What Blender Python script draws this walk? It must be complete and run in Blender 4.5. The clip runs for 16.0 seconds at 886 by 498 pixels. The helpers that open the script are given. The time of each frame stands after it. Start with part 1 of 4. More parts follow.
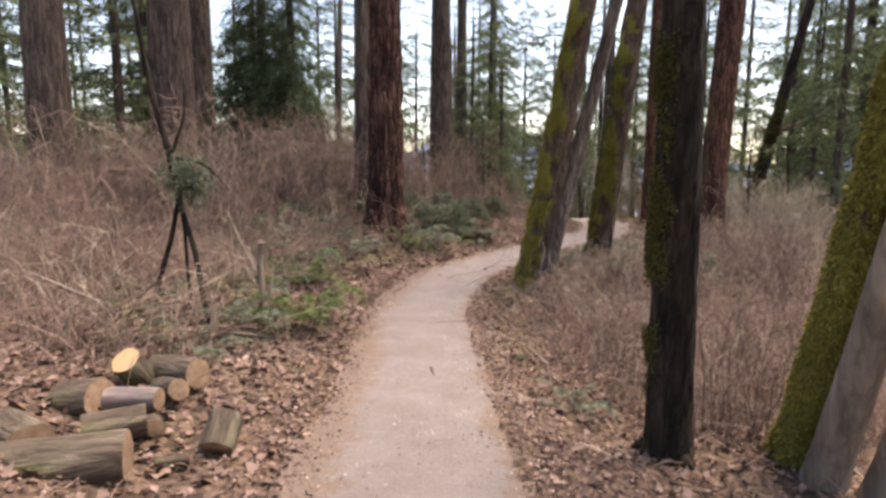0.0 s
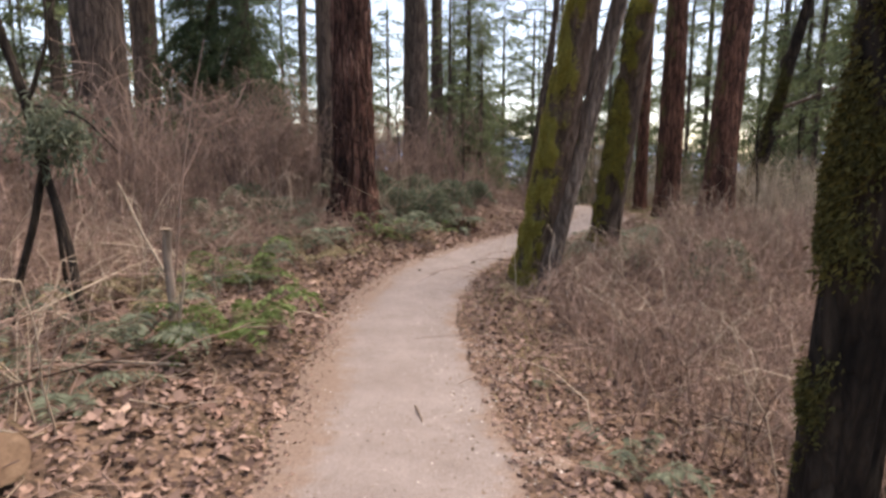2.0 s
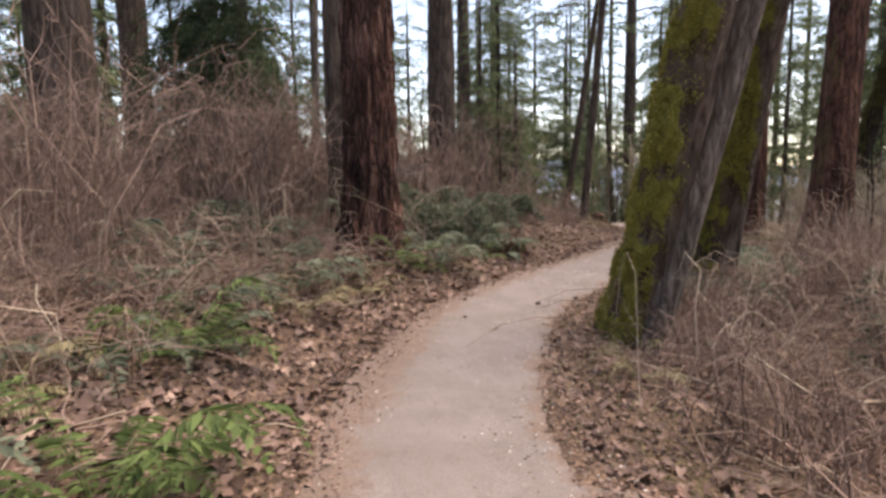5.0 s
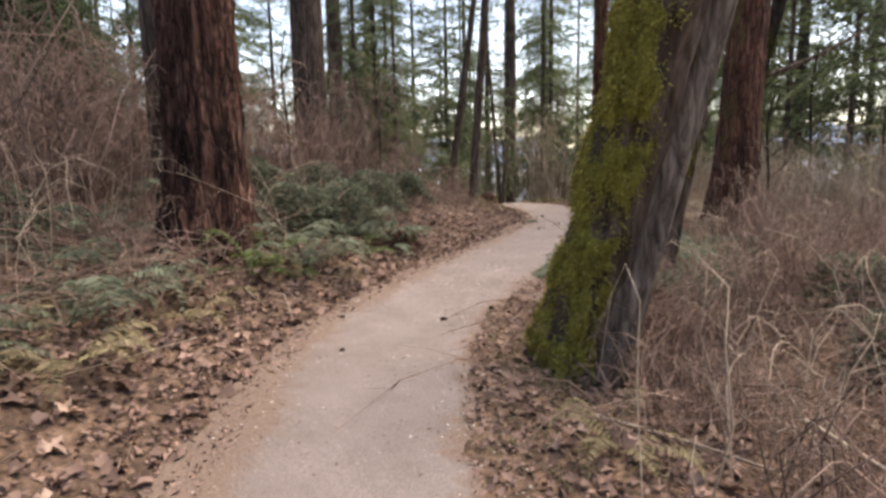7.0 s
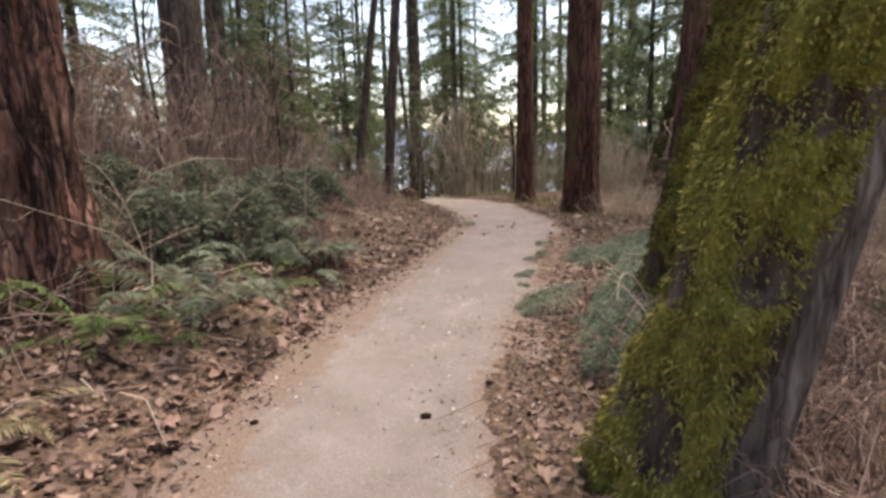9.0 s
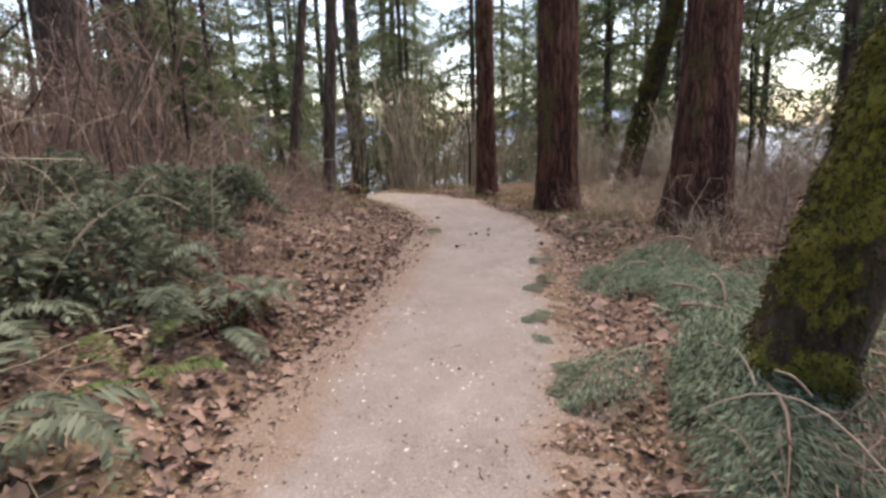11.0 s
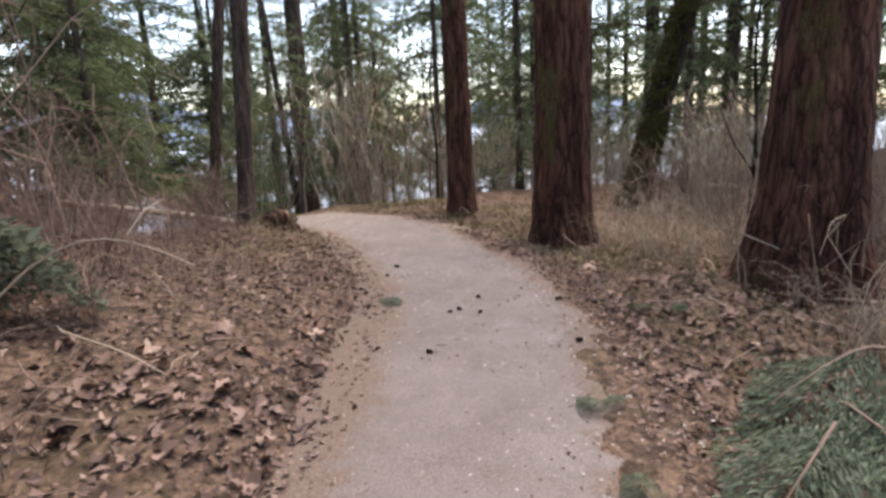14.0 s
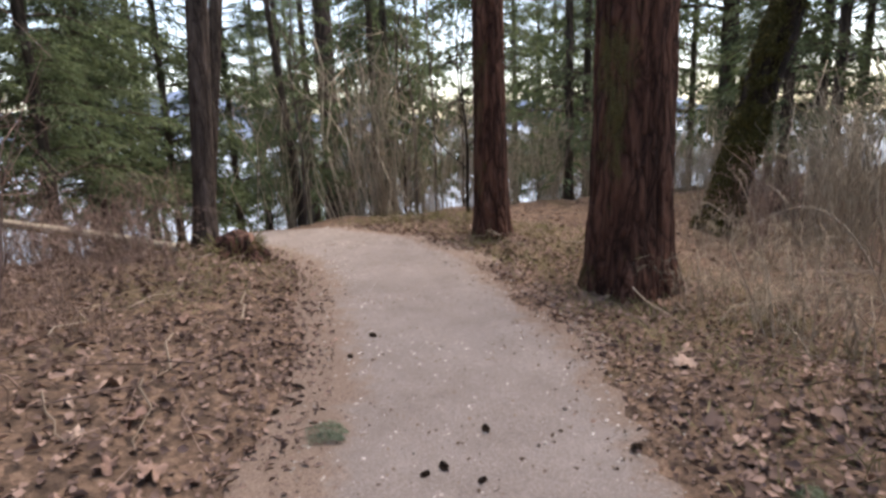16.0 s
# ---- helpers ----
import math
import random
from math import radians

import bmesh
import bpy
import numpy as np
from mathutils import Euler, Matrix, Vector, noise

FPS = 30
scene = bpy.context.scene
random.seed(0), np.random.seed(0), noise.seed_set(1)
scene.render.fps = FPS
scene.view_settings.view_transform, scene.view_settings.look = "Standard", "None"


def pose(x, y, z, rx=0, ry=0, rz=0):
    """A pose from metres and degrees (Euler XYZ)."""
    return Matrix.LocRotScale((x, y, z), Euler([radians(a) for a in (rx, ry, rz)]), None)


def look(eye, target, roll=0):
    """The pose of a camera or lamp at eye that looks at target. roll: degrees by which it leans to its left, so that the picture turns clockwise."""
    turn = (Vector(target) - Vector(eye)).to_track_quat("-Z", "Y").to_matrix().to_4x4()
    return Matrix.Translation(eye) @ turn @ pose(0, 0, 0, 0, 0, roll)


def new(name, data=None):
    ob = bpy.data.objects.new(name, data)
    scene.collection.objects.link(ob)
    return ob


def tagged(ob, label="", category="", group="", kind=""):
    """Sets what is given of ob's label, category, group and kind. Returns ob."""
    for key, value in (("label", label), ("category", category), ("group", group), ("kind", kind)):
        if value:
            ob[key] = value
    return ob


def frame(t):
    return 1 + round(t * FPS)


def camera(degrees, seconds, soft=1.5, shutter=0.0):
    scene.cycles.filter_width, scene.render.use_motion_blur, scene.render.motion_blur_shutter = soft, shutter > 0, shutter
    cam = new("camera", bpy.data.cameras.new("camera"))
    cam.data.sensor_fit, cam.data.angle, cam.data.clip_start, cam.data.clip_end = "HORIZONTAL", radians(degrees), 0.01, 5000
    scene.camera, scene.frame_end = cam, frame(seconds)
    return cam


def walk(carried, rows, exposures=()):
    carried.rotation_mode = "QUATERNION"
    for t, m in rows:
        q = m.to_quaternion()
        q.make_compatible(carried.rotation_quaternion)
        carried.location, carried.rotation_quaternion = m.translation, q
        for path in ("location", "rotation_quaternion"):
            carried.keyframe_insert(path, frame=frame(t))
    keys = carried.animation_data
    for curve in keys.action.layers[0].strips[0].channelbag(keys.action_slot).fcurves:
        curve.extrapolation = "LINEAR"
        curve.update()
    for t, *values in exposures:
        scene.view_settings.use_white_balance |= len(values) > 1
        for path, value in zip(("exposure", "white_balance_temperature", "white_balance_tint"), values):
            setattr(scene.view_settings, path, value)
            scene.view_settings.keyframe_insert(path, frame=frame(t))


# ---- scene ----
cam = camera(74.9, 16.0, soft=3.0)
METRES, EYE, TILT, LEAN, TURN = 16.5, 1.65, -7.5, -0.25, 0.0
ROWS = [
    (0.0, 0.0, 0.0, 0.0, -0.0, 0.0, 0.0),
    (0.5, -0.0017, 0.0299, -0.0003, -0.26, -0.13, 0.11),
    (1.0, -0.0024, 0.06, -0.002, -0.84, -0.41, 0.24),
    (1.5, -0.0058, 0.0895, -0.0023, -1.81, -0.73, 0.43),
    (2.0, -0.007, 0.1183, -0.0028, -2.65, -0.76, 0.58),
    (2.5, -0.0119, 0.1452, 0.0002, -3.67, -0.6, 0.76),
    (3.0, -0.0158, 0.1724, 0.0016, -4.65, -0.25, 0.97),
    (3.5, -0.0191, 0.2019, 0.0019, -4.75, 0.12, 1.02),
    (3.7, -0.02, 0.2138, 0.0022, -3.99, 0.16, 1.04),
    (4.8, -0.0226, 0.2782, 0.0063, -0.7, 1.1, 1.28),
    (5.8, -0.023, 0.3376, 0.0123, -2.54, 1.4, 1.5),
    (6.0, -0.023, 0.3498, 0.0136, -4.27, 1.06, 1.51),
    (6.5, -0.02, 0.3809, 0.0165, -8.86, 0.04, 2.29),
    (7.0, -0.0145, 0.4121, 0.0187, -12.69, -1.12, 3.03),
    (7.5, -0.014, 0.4432, 0.0226, -15.67, -2.14, 3.54),
    (8.0, -0.0123, 0.4747, 0.0271, -18.07, -2.7, 3.9),
    (8.5, -0.0136, 0.506, 0.033, -20.45, -2.84, 4.26),
    (9.0, -0.0125, 0.5365, 0.0397, -23.09, -2.9, 4.67),
    (9.2, -0.0112, 0.5486, 0.0416, -24.33, -3.12, 4.8),
    (11.3, 0.032, 0.6721, 0.0589, -29.16, -4.93, 5.67),
    (11.5, 0.0381, 0.6838, 0.0606, -28.96, -5.24, 5.66),
    (12.0, 0.053, 0.7136, 0.0656, -28.42, -5.74, 5.8),
    (12.5, 0.0649, 0.744, 0.0719, -28.63, -6.04, 6.01),
    (13.0, 0.0815, 0.7697, 0.0772, -29.59, -5.95, 6.33),
    (13.5, 0.0993, 0.794, 0.0808, -31.12, -5.8, 6.74),
    (14.0, 0.1205, 0.8183, 0.086, -32.7, -5.73, 7.01),
    (14.5, 0.1432, 0.8454, 0.0874, -33.3, -5.87, 7.09),
    (15.0, 0.1668, 0.872, 0.0903, -32.92, -5.95, 6.93),
    (15.5, 0.1919, 0.8967, 0.0928, -31.13, -5.84, 6.53),
    (16.0, 0.2112, 0.9238, 0.0972, -28.04, -5.43, 5.89),
]
walk(cam, [(t, pose(0, 0, EYE, TILT, LEAN, TURN) @ pose(METRES * x, METRES * y, METRES * z, 90 + pitch, roll, yaw)) for t, x, y, z, yaw, pitch, roll in ROWS],
     [(0.0, 1.93, 7800, 19), (3.0, 1.77, 7700, 19), (8.0, 1.9, 7850, 17), (12.5, 1.97, 7250, 16), (16.0, 1.82, 7200, 16)])

# ---------- world, sun ----------
world = bpy.data.worlds.new("sky")
scene.world = world
world.use_nodes = True
wn = world.node_tree.nodes
wl = world.node_tree.links
sky = wn.new("ShaderNodeTexSky")
sky.sky_type = 'NISHITA'
sky.sun_disc = False
sky.sun_elevation = radians(68)
sky.sun_rotation = radians(70)
sky.air_density = 1.0
sky.dust_density = 1.3
sky.ozone_density = 0.5
wl.new(sky.outputs[0], wn["Background"].inputs[0])
wn["Background"].inputs[1].default_value = 0.115
sun = new("sun", bpy.data.lights.new("sun", 'SUN'))
sun.data.energy = 1.8
sun.data.angle = radians(40)
sun.data.color = (1.0, 0.95, 0.88)
sun.matrix_world = look((0, 0, 0), (-math.sin(radians(70)) * math.cos(radians(68)), -math.cos(radians(70)) * math.cos(radians(68)), -math.sin(radians(68))))

rng = np.random.default_rng(7)


# ---------- materials ----------
def material(name, rough=0.9):
    m = bpy.data.materials.new(name)
    m.use_nodes = True
    b = m.node_tree.nodes["Principled BSDF"]
    b.inputs["Roughness"].default_value = rough
    b.inputs["Specular IOR Level"].default_value = 0.25
    return m, m.node_tree.nodes, m.node_tree.links, b


def noise_node(nodes, links, scale, detail=5, rough=0.6, stretch=None, coords="Object"):
    tc = nodes.new("ShaderNodeTexCoord")
    n = nodes.new("ShaderNodeTexNoise")
    n.inputs["Scale"].default_value = scale
    n.inputs["Detail"].default_value = detail
    n.inputs["Roughness"].default_value = rough
    if stretch:
        mp = nodes.new("ShaderNodeMapping")
        mp.inputs["Scale"].default_value = stretch
        links.new(tc.outputs[coords], mp.inputs["Vector"])
        links.new(mp.outputs[0], n.inputs["Vector"])
    else:
        links.new(tc.outputs[coords], n.inputs["Vector"])
    return n


def ramp(nodes, links, source, stops):
    r = nodes.new("ShaderNodeValToRGB")
    while len(r.color_ramp.elements) < len(stops):
        r.color_ramp.elements.new(0.5)
    for e, (p, c) in zip(r.color_ramp.elements, stops):
        e.position = p
        e.color = (*c, 1)
    links.new(source, r.inputs[0])
    return r


def mix(nodes, links, fac, a, b, kind="MIX"):
    m = nodes.new("ShaderNodeMix")
    m.data_type = 'RGBA'
    m.blend_type = kind
    if isinstance(fac, float):
        m.inputs[0].default_value = fac
    else:
        links.new(fac, m.inputs[0])
    for sock, v in ((m.inputs[6], a), (m.inputs[7], b)):
        if isinstance(v, tuple):
            sock.default_value = (*v, 1)
        else:
            links.new(v, sock)
    return m.outputs[2]


def bump(nodes, links, b, source, strength, distance):
    bp = nodes.new("ShaderNodeBump")
    bp.inputs["Strength"].default_value = strength
    bp.inputs["Distance"].default_value = distance
    links.new(source, bp.inputs["Height"])
    links.new(bp.outputs[0], b.inputs["Normal"])


def bark(name, dark, mid, light, moss=None, moss_amount=0.5, scale=9.0, fissure=0.5):
    """Furrowed bark, stretched along the trunk, with patches of moss."""
    m, n, l, b = material(name, 0.95)
    a = noise_node(n, l, scale, 6, 0.65, (1, 1, 0.16))
    c = noise_node(n, l, 1.1, 3)
    col = ramp(n, l, a.outputs[0], [(0.3, dark), (0.5, mid), (0.72, light)]).outputs[0]
    blot = ramp(n, l, c.outputs[0], [(0.35, (0.7, 0.68, 0.66)), (0.7, (1.15, 1.1, 1.05))]).outputs[0]
    col = mix(n, l, 1.0, col, blot, "MULTIPLY")
    crack = noise_node(n, l, scale * 0.9, 2, 0.5, (1, 1, 0.11))
    off = n.new("ShaderNodeMath")
    off.operation = 'SUBTRACT'
    off.inputs[1].default_value = 0.5
    l.new(crack.outputs[0], off.inputs[0])
    ab = n.new("ShaderNodeMath")
    ab.operation = 'ABSOLUTE'
    l.new(off.outputs[0], ab.inputs[0])
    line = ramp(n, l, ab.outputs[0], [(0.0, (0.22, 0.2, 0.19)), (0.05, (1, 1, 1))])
    tc = n.new("ShaderNodeTexCoord")
    mp = n.new("ShaderNodeMapping")
    mp.inputs["Scale"].default_value = (1, 1, 0.15)
    l.new(tc.outputs["Object"], mp.inputs["Vector"])
    warp = noise_node(n, l, 5.0, 3, 0.6, (1, 1, 0.4))
    vm = n.new("ShaderNodeVectorMath")
    vm.operation = 'MULTIPLY_ADD'
    vm.inputs[1].default_value = (0.22, 0.22, 0.22)
    l.new(warp.outputs["Color"], vm.inputs[0])
    l.new(mp.outputs[0], vm.inputs[2])
    vor = n.new("ShaderNodeTexVoronoi")
    vor.feature = 'DISTANCE_TO_EDGE'
    vor.inputs["Scale"].default_value = scale * 1.15
    l.new(vm.outputs[0], vor.inputs["Vector"])
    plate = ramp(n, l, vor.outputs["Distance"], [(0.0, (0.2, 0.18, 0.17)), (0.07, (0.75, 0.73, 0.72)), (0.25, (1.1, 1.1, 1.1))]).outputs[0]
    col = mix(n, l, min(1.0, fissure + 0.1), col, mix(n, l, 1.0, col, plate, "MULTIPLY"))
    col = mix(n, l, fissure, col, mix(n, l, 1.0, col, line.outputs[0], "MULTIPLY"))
    if moss:
        g = noise_node(n, l, 2.2, 6, 0.7, (1, 1, 0.45))
        fine = noise_node(n, l, 60, 3)
        att = n.new("ShaderNodeAttribute")
        att.attribute_name = "moss"
        add = n.new("ShaderNodeMath")
        add.operation = 'ADD'
        l.new(g.outputs[0], add.inputs[0])
        l.new(att.outputs["Fac"], add.inputs[1])
        mask = ramp(n, l, add.outputs[0], [(1.0 - moss_amount, (0, 0, 0)), (1.12 - moss_amount, (1, 1, 1))])
        mcol = ramp(n, l, fine.outputs[0], [(0.3, tuple(v * 0.5 for v in moss)), (0.7, tuple(v * 1.35 for v in moss))]).outputs[0]
        col = mix(n, l, mask.outputs[0], col, mcol)
    l.new(col, b.inputs["Base Color"])
    relief = n.new("ShaderNodeMath")
    relief.operation = 'MULTIPLY_ADD'
    relief.inputs[1].default_value = 2.5 * fissure
    l.new(vor.outputs["Distance"], relief.inputs[0])
    l.new(a.outputs[0], relief.inputs[2])
    bump(n, l, b, relief.outputs[0], 0.9, 0.05)
    return m


def foliage(name, dark, light, rough=0.7, leafy=0.0):
    m, n, l, b = material(name, rough)
    g = n.new("ShaderNodeNewGeometry")
    r = ramp(n, l, g.outputs["Random Per Island"], [(0.0, dark), (1.0, light)]).outputs[0]
    c = noise_node(n, l, 1.5, 2)
    shade = ramp(n, l, c.outputs[0], [(0.3, (0.75, 0.75, 0.75)), (0.7, (1.15, 1.15, 1.15))]).outputs[0]
    l.new(mix(n, l, 1.0, r, shade, "MULTIPLY"), b.inputs["Base Color"])
    if leafy:
        out = n["Material Output"]
        tr = n.new("ShaderNodeBsdfTranslucent")
        l.new(mix(n, l, 1.0, r, shade, "MULTIPLY"), tr.inputs["Color"])
        ms = n.new("ShaderNodeMixShader")
        ms.inputs[0].default_value = leafy
        l.new(b.outputs[0], ms.inputs[1])
        l.new(tr.outputs[0], ms.inputs[2])
        l.new(ms.outputs[0], out.inputs["Surface"])
    return m


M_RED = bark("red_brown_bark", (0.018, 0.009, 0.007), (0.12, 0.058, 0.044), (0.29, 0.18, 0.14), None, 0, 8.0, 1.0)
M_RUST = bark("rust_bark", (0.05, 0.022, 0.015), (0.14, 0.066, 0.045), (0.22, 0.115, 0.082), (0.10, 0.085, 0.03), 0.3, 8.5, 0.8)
M_BROWN = bark("brown_bark", (0.045, 0.034, 0.028), (0.115, 0.087, 0.07), (0.20, 0.155, 0.128))
M_GREY = bark("grey_bark", (0.07, 0.056, 0.047), (0.20, 0.165, 0.14), (0.38, 0.32, 0.275), (0.12, 0.12, 0.03), 0.42)
M_MOSS = bark("mossy_bark", (0.04, 0.03, 0.024), (0.12, 0.088, 0.068), (0.25, 0.195, 0.16), (0.20, 0.18, 0.035), 0.55, 9.0, 0.25)
M_DARK = bark("dark_wet_bark", (0.010, 0.008, 0.006), (0.034, 0.026, 0.02), (0.085, 0.066, 0.048), (0.06, 0.056, 0.016), 0.4)
M_FAR = bark("far_bark", (0.05, 0.042, 0.036), (0.10, 0.08, 0.066), (0.17, 0.14, 0.115))
M_FIR = foliage("fir_needles", (0.05, 0.072, 0.036), (0.18, 0.225, 0.115), 0.7, 0.45)
M_CEDAR = foliage("cedar_sprays", (0.035, 0.06, 0.03), (0.12, 0.165, 0.085), 0.7, 0.4)
M_BOUGH = foliage("cut_fir_needles", (0.075, 0.105, 0.065), (0.30, 0.36, 0.255), 0.75, 0.4)
M_FERN = foliage("fern_green", (0.05, 0.08, 0.022), (0.16, 0.225, 0.075), 0.7, 0.4)
M_FERN2 = foliage("fern_grey_green", (0.07, 0.088, 0.06), (0.21, 0.24, 0.165), 0.7, 0.4)
M_FERN3 = foliage("fern_withered", (0.10, 0.08, 0.04), (0.24, 0.20, 0.11))
M_TWIG = foliage("bare_twigs", (0.10, 0.068, 0.054), (0.385, 0.268, 0.213), 0.85)
M_CANE = foliage("pale_canes", (0.24, 0.18, 0.13), (0.50, 0.41, 0.31), 0.8)
M_REED = foliage("tan_stalks", (0.24, 0.195, 0.14), (0.55, 0.46, 0.34), 0.85)
M_LITTER = foliage("dead_leaves", (0.075, 0.046, 0.037), (0.32, 0.215, 0.17), 0.75)
M_CONE = foliage("fir_cone_scales", (0.03, 0.02, 0.014), (0.09, 0.055, 0.035), 0.8)
M_GRASS = foliage("dry_grass", (0.13, 0.12, 0.05), (0.30, 0.27, 0.13), 0.8)
M_CHIP = foliage("gravel_chips", (0.18, 0.155, 0.14), (0.48, 0.44, 0.40), 0.85)
M_CRUMB = foliage("dark_crumbs", (0.05, 0.035, 0.025), (0.17, 0.12, 0.085), 0.9)


def ground_material():
    m, n, l, b = material("leaf_mould", 0.95)
    a = noise_node(n, l, 22, 6, 0.7)
    c = noise_node(n, l, 0.7, 4)
    v = n.new("ShaderNodeTexVoronoi")
    v.inputs["Scale"].default_value = 16
    tc = n.new("ShaderNodeTexCoord")
    l.new(tc.outputs["Object"], v.inputs["Vector"])
    col = ramp(n, l, a.outputs[0], [(0.3, (0.05, 0.036, 0.028)), (0.5, (0.125, 0.09, 0.07)), (0.72, (0.22, 0.165, 0.13))]).outputs[0]
    bw = n.new("ShaderNodeRGBToBW")
    l.new(v.outputs["Color"], bw.inputs[0])
    cell = ramp(n, l, bw.outputs[0], [(0.2, (0.6, 0.55, 0.5)), (0.8, (1.5, 1.35, 1.2))]).outputs[0]
    col = mix(n, l, 1.0, col, cell, "MULTIPLY")
    moss = ramp(n, l, c.outputs[0], [(0.55, (0, 0, 0)), (0.75, (0.55, 0.55, 0.55))]).outputs[0]
    col = mix(n, l, moss, col, (0.11, 0.095, 0.035))
    l.new(col, b.inputs["Base Color"])
    bump(n, l, b, a.outputs[0], 0.8, 0.04)
    return m


def path_material():
    m, n, l, b = material("packed_gravel", 0.92)
    a = noise_node(n, l, 90, 4, 0.7)
    f = noise_node(n, l, 320, 3, 0.7)
    c = noise_node(n, l, 2.2, 6, 0.7)
    e = noise_node(n, l, 7, 5, 0.7)
    col = ramp(n, l, a.outputs[0], [(0.3, (0.145, 0.124, 0.114)), (0.55, (0.225, 0.197, 0.182)), (0.75, (0.34, 0.306, 0.286))]).outputs[0]
    blot = ramp(n, l, c.outputs[0], [(0.3, (0.8, 0.76, 0.73)), (0.7, (1.12, 1.1, 1.09))]).outputs[0]
    col = mix(n, l, 1.0, col, blot, "MULTIPLY")
    grain = ramp(n, l, f.outputs[0], [(0.3, (0.75, 0.75, 0.75)), (0.7, (1.22, 1.22, 1.22))]).outputs[0]
    col = mix(n, l, 1.0, col, grain, "MULTIPLY")
    att = n.new("ShaderNodeAttribute")
    att.attribute_name = "edge"
    add = n.new("ShaderNodeMath")
    add.operation = 'ADD'
    l.new(e.outputs[0], add.inputs[0])
    l.new(att.outputs["Fac"], add.inputs[1])
    mask = ramp(n, l, add.outputs[0], [(0.7, (0, 0, 0)), (1.3, (0.95, 0.95, 0.95))]).outputs[0]
    crumb = ramp(n, l, a.outputs[0], [(0.3, (0.09, 0.062, 0.048)), (0.55, (0.20, 0.145, 0.112)), (0.75, (0.33, 0.255, 0.205))]).outputs[0]
    col = mix(n, l, mask, col, crumb)
    l.new(col, b.inputs["Base Color"])
    bump(n, l, b, a.outputs[0], 0.5, 0.012)
    return m


def cut_material():
    m, n, l, b = material("fresh_cut_wood", 0.7)
    tc = n.new("ShaderNodeTexCoord")
    w = n.new("ShaderNodeTexWave")
    w.wave_type = 'RINGS'
    w.rings_direction = 'Z'
    w.inputs["Scale"].default_value = 22
    w.inputs["Distortion"].default_value = 1.5
    l.new(tc.outputs["Object"], w.inputs["Vector"])
    l.new(ramp(n, l, w.outputs[1], [(0.2, (0.46, 0.30, 0.15)), (0.8, (0.60, 0.41, 0.23))]).outputs[0], b.inputs["Base Color"])
    return m


def plain_variation(name, lo, hi, scale, rough=0.8):
    m, n, l, b = material(name, rough)
    a = noise_node(n, l, scale, 5)
    l.new(ramp(n, l, a.outputs[0], [(0.3, lo), (0.7, hi)]).outputs[0], b.inputs["Base Color"])
    bump(n, l, b, a.outputs[0], 0.5, 0.02)
    return m


M_GROUND = ground_material()
M_PATH = path_material()
M_CUT = cut_material()
M_OLDCUT = plain_variation("weathered_cut_wood", (0.17, 0.105, 0.065), (0.34, 0.23, 0.15), 14)
M_LOGBARK = bark("log_bark", (0.06, 0.046, 0.034), (0.15, 0.12, 0.09), (0.31, 0.265, 0.205), (0.12, 0.125, 0.05), 0.5, 9, 0.25)
M_PALE = bark("pale_smooth_bark", (0.15, 0.12, 0.10), (0.30, 0.245, 0.20), (0.45, 0.38, 0.32), None, 0, 6, 0.2)
M_LOGGREY = bark("smooth_grey_log_bark", (0.15, 0.12, 0.115), (0.27, 0.22, 0.21), (0.38, 0.33, 0.31), None, 0, 10, 0.1)
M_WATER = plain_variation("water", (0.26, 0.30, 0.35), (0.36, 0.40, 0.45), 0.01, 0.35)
# distance haze is put into the hills' blue base colour
M_HILL_HAZE = plain_variation("haze_tinted_hills", (0.13, 0.18, 0.27), (0.19, 0.24, 0.33), 0.004, 1.0)


# ---------- mesh helpers ----------
def tri_mesh(name, V, F, smooth=False):
    V = np.ascontiguousarray(V, dtype=np.float32)
    F = np.ascontiguousarray(F, dtype=np.int32)
    me = bpy.data.meshes.new(name)
    me.vertices.add(len(V))
    me.vertices.foreach_set("co", V.ravel())
    me.loops.add(F.size)
    me.loops.foreach_set("vertex_index", F.ravel())
    me.polygons.add(len(F))
    me.polygons.foreach_set("loop_start", np.arange(0, F.size, 3, dtype=np.int32))
    if smooth:
        me.polygons.foreach_set("use_smooth", np.ones(len(F), dtype=bool))
    me.update(calc_edges=True)
    return me


def join(blocks):
    V, F, k = [], [], 0
    for v, f in blocks:
        V.append(v)
        F.append(f + k)
        k += len(v)
    return np.concatenate(V), np.concatenate(F)


def part(name, VF, mat, parent=None, label="", smooth=False):
    me = VF if isinstance(VF, bpy.types.Mesh) else tri_mesh(name, *VF, smooth)
    if mat and not me.materials:
        me.materials.append(mat)
    ob = new(name, me)
    if parent:
        ob.parent = parent
    if label:
        tagged(ob, label)
    return ob


def thing(name, x, y, z, label, category, group="", rz=0.0):
    ob = new(name)
    ob.empty_display_size = 0.1
    ob.matrix_world = pose(x, y, z, 0, 0, rz)
    return tagged(ob, label, category, group)


def unit(v):
    return v / np.maximum(np.linalg.norm(v, axis=-1, keepdims=True), 1e-9)


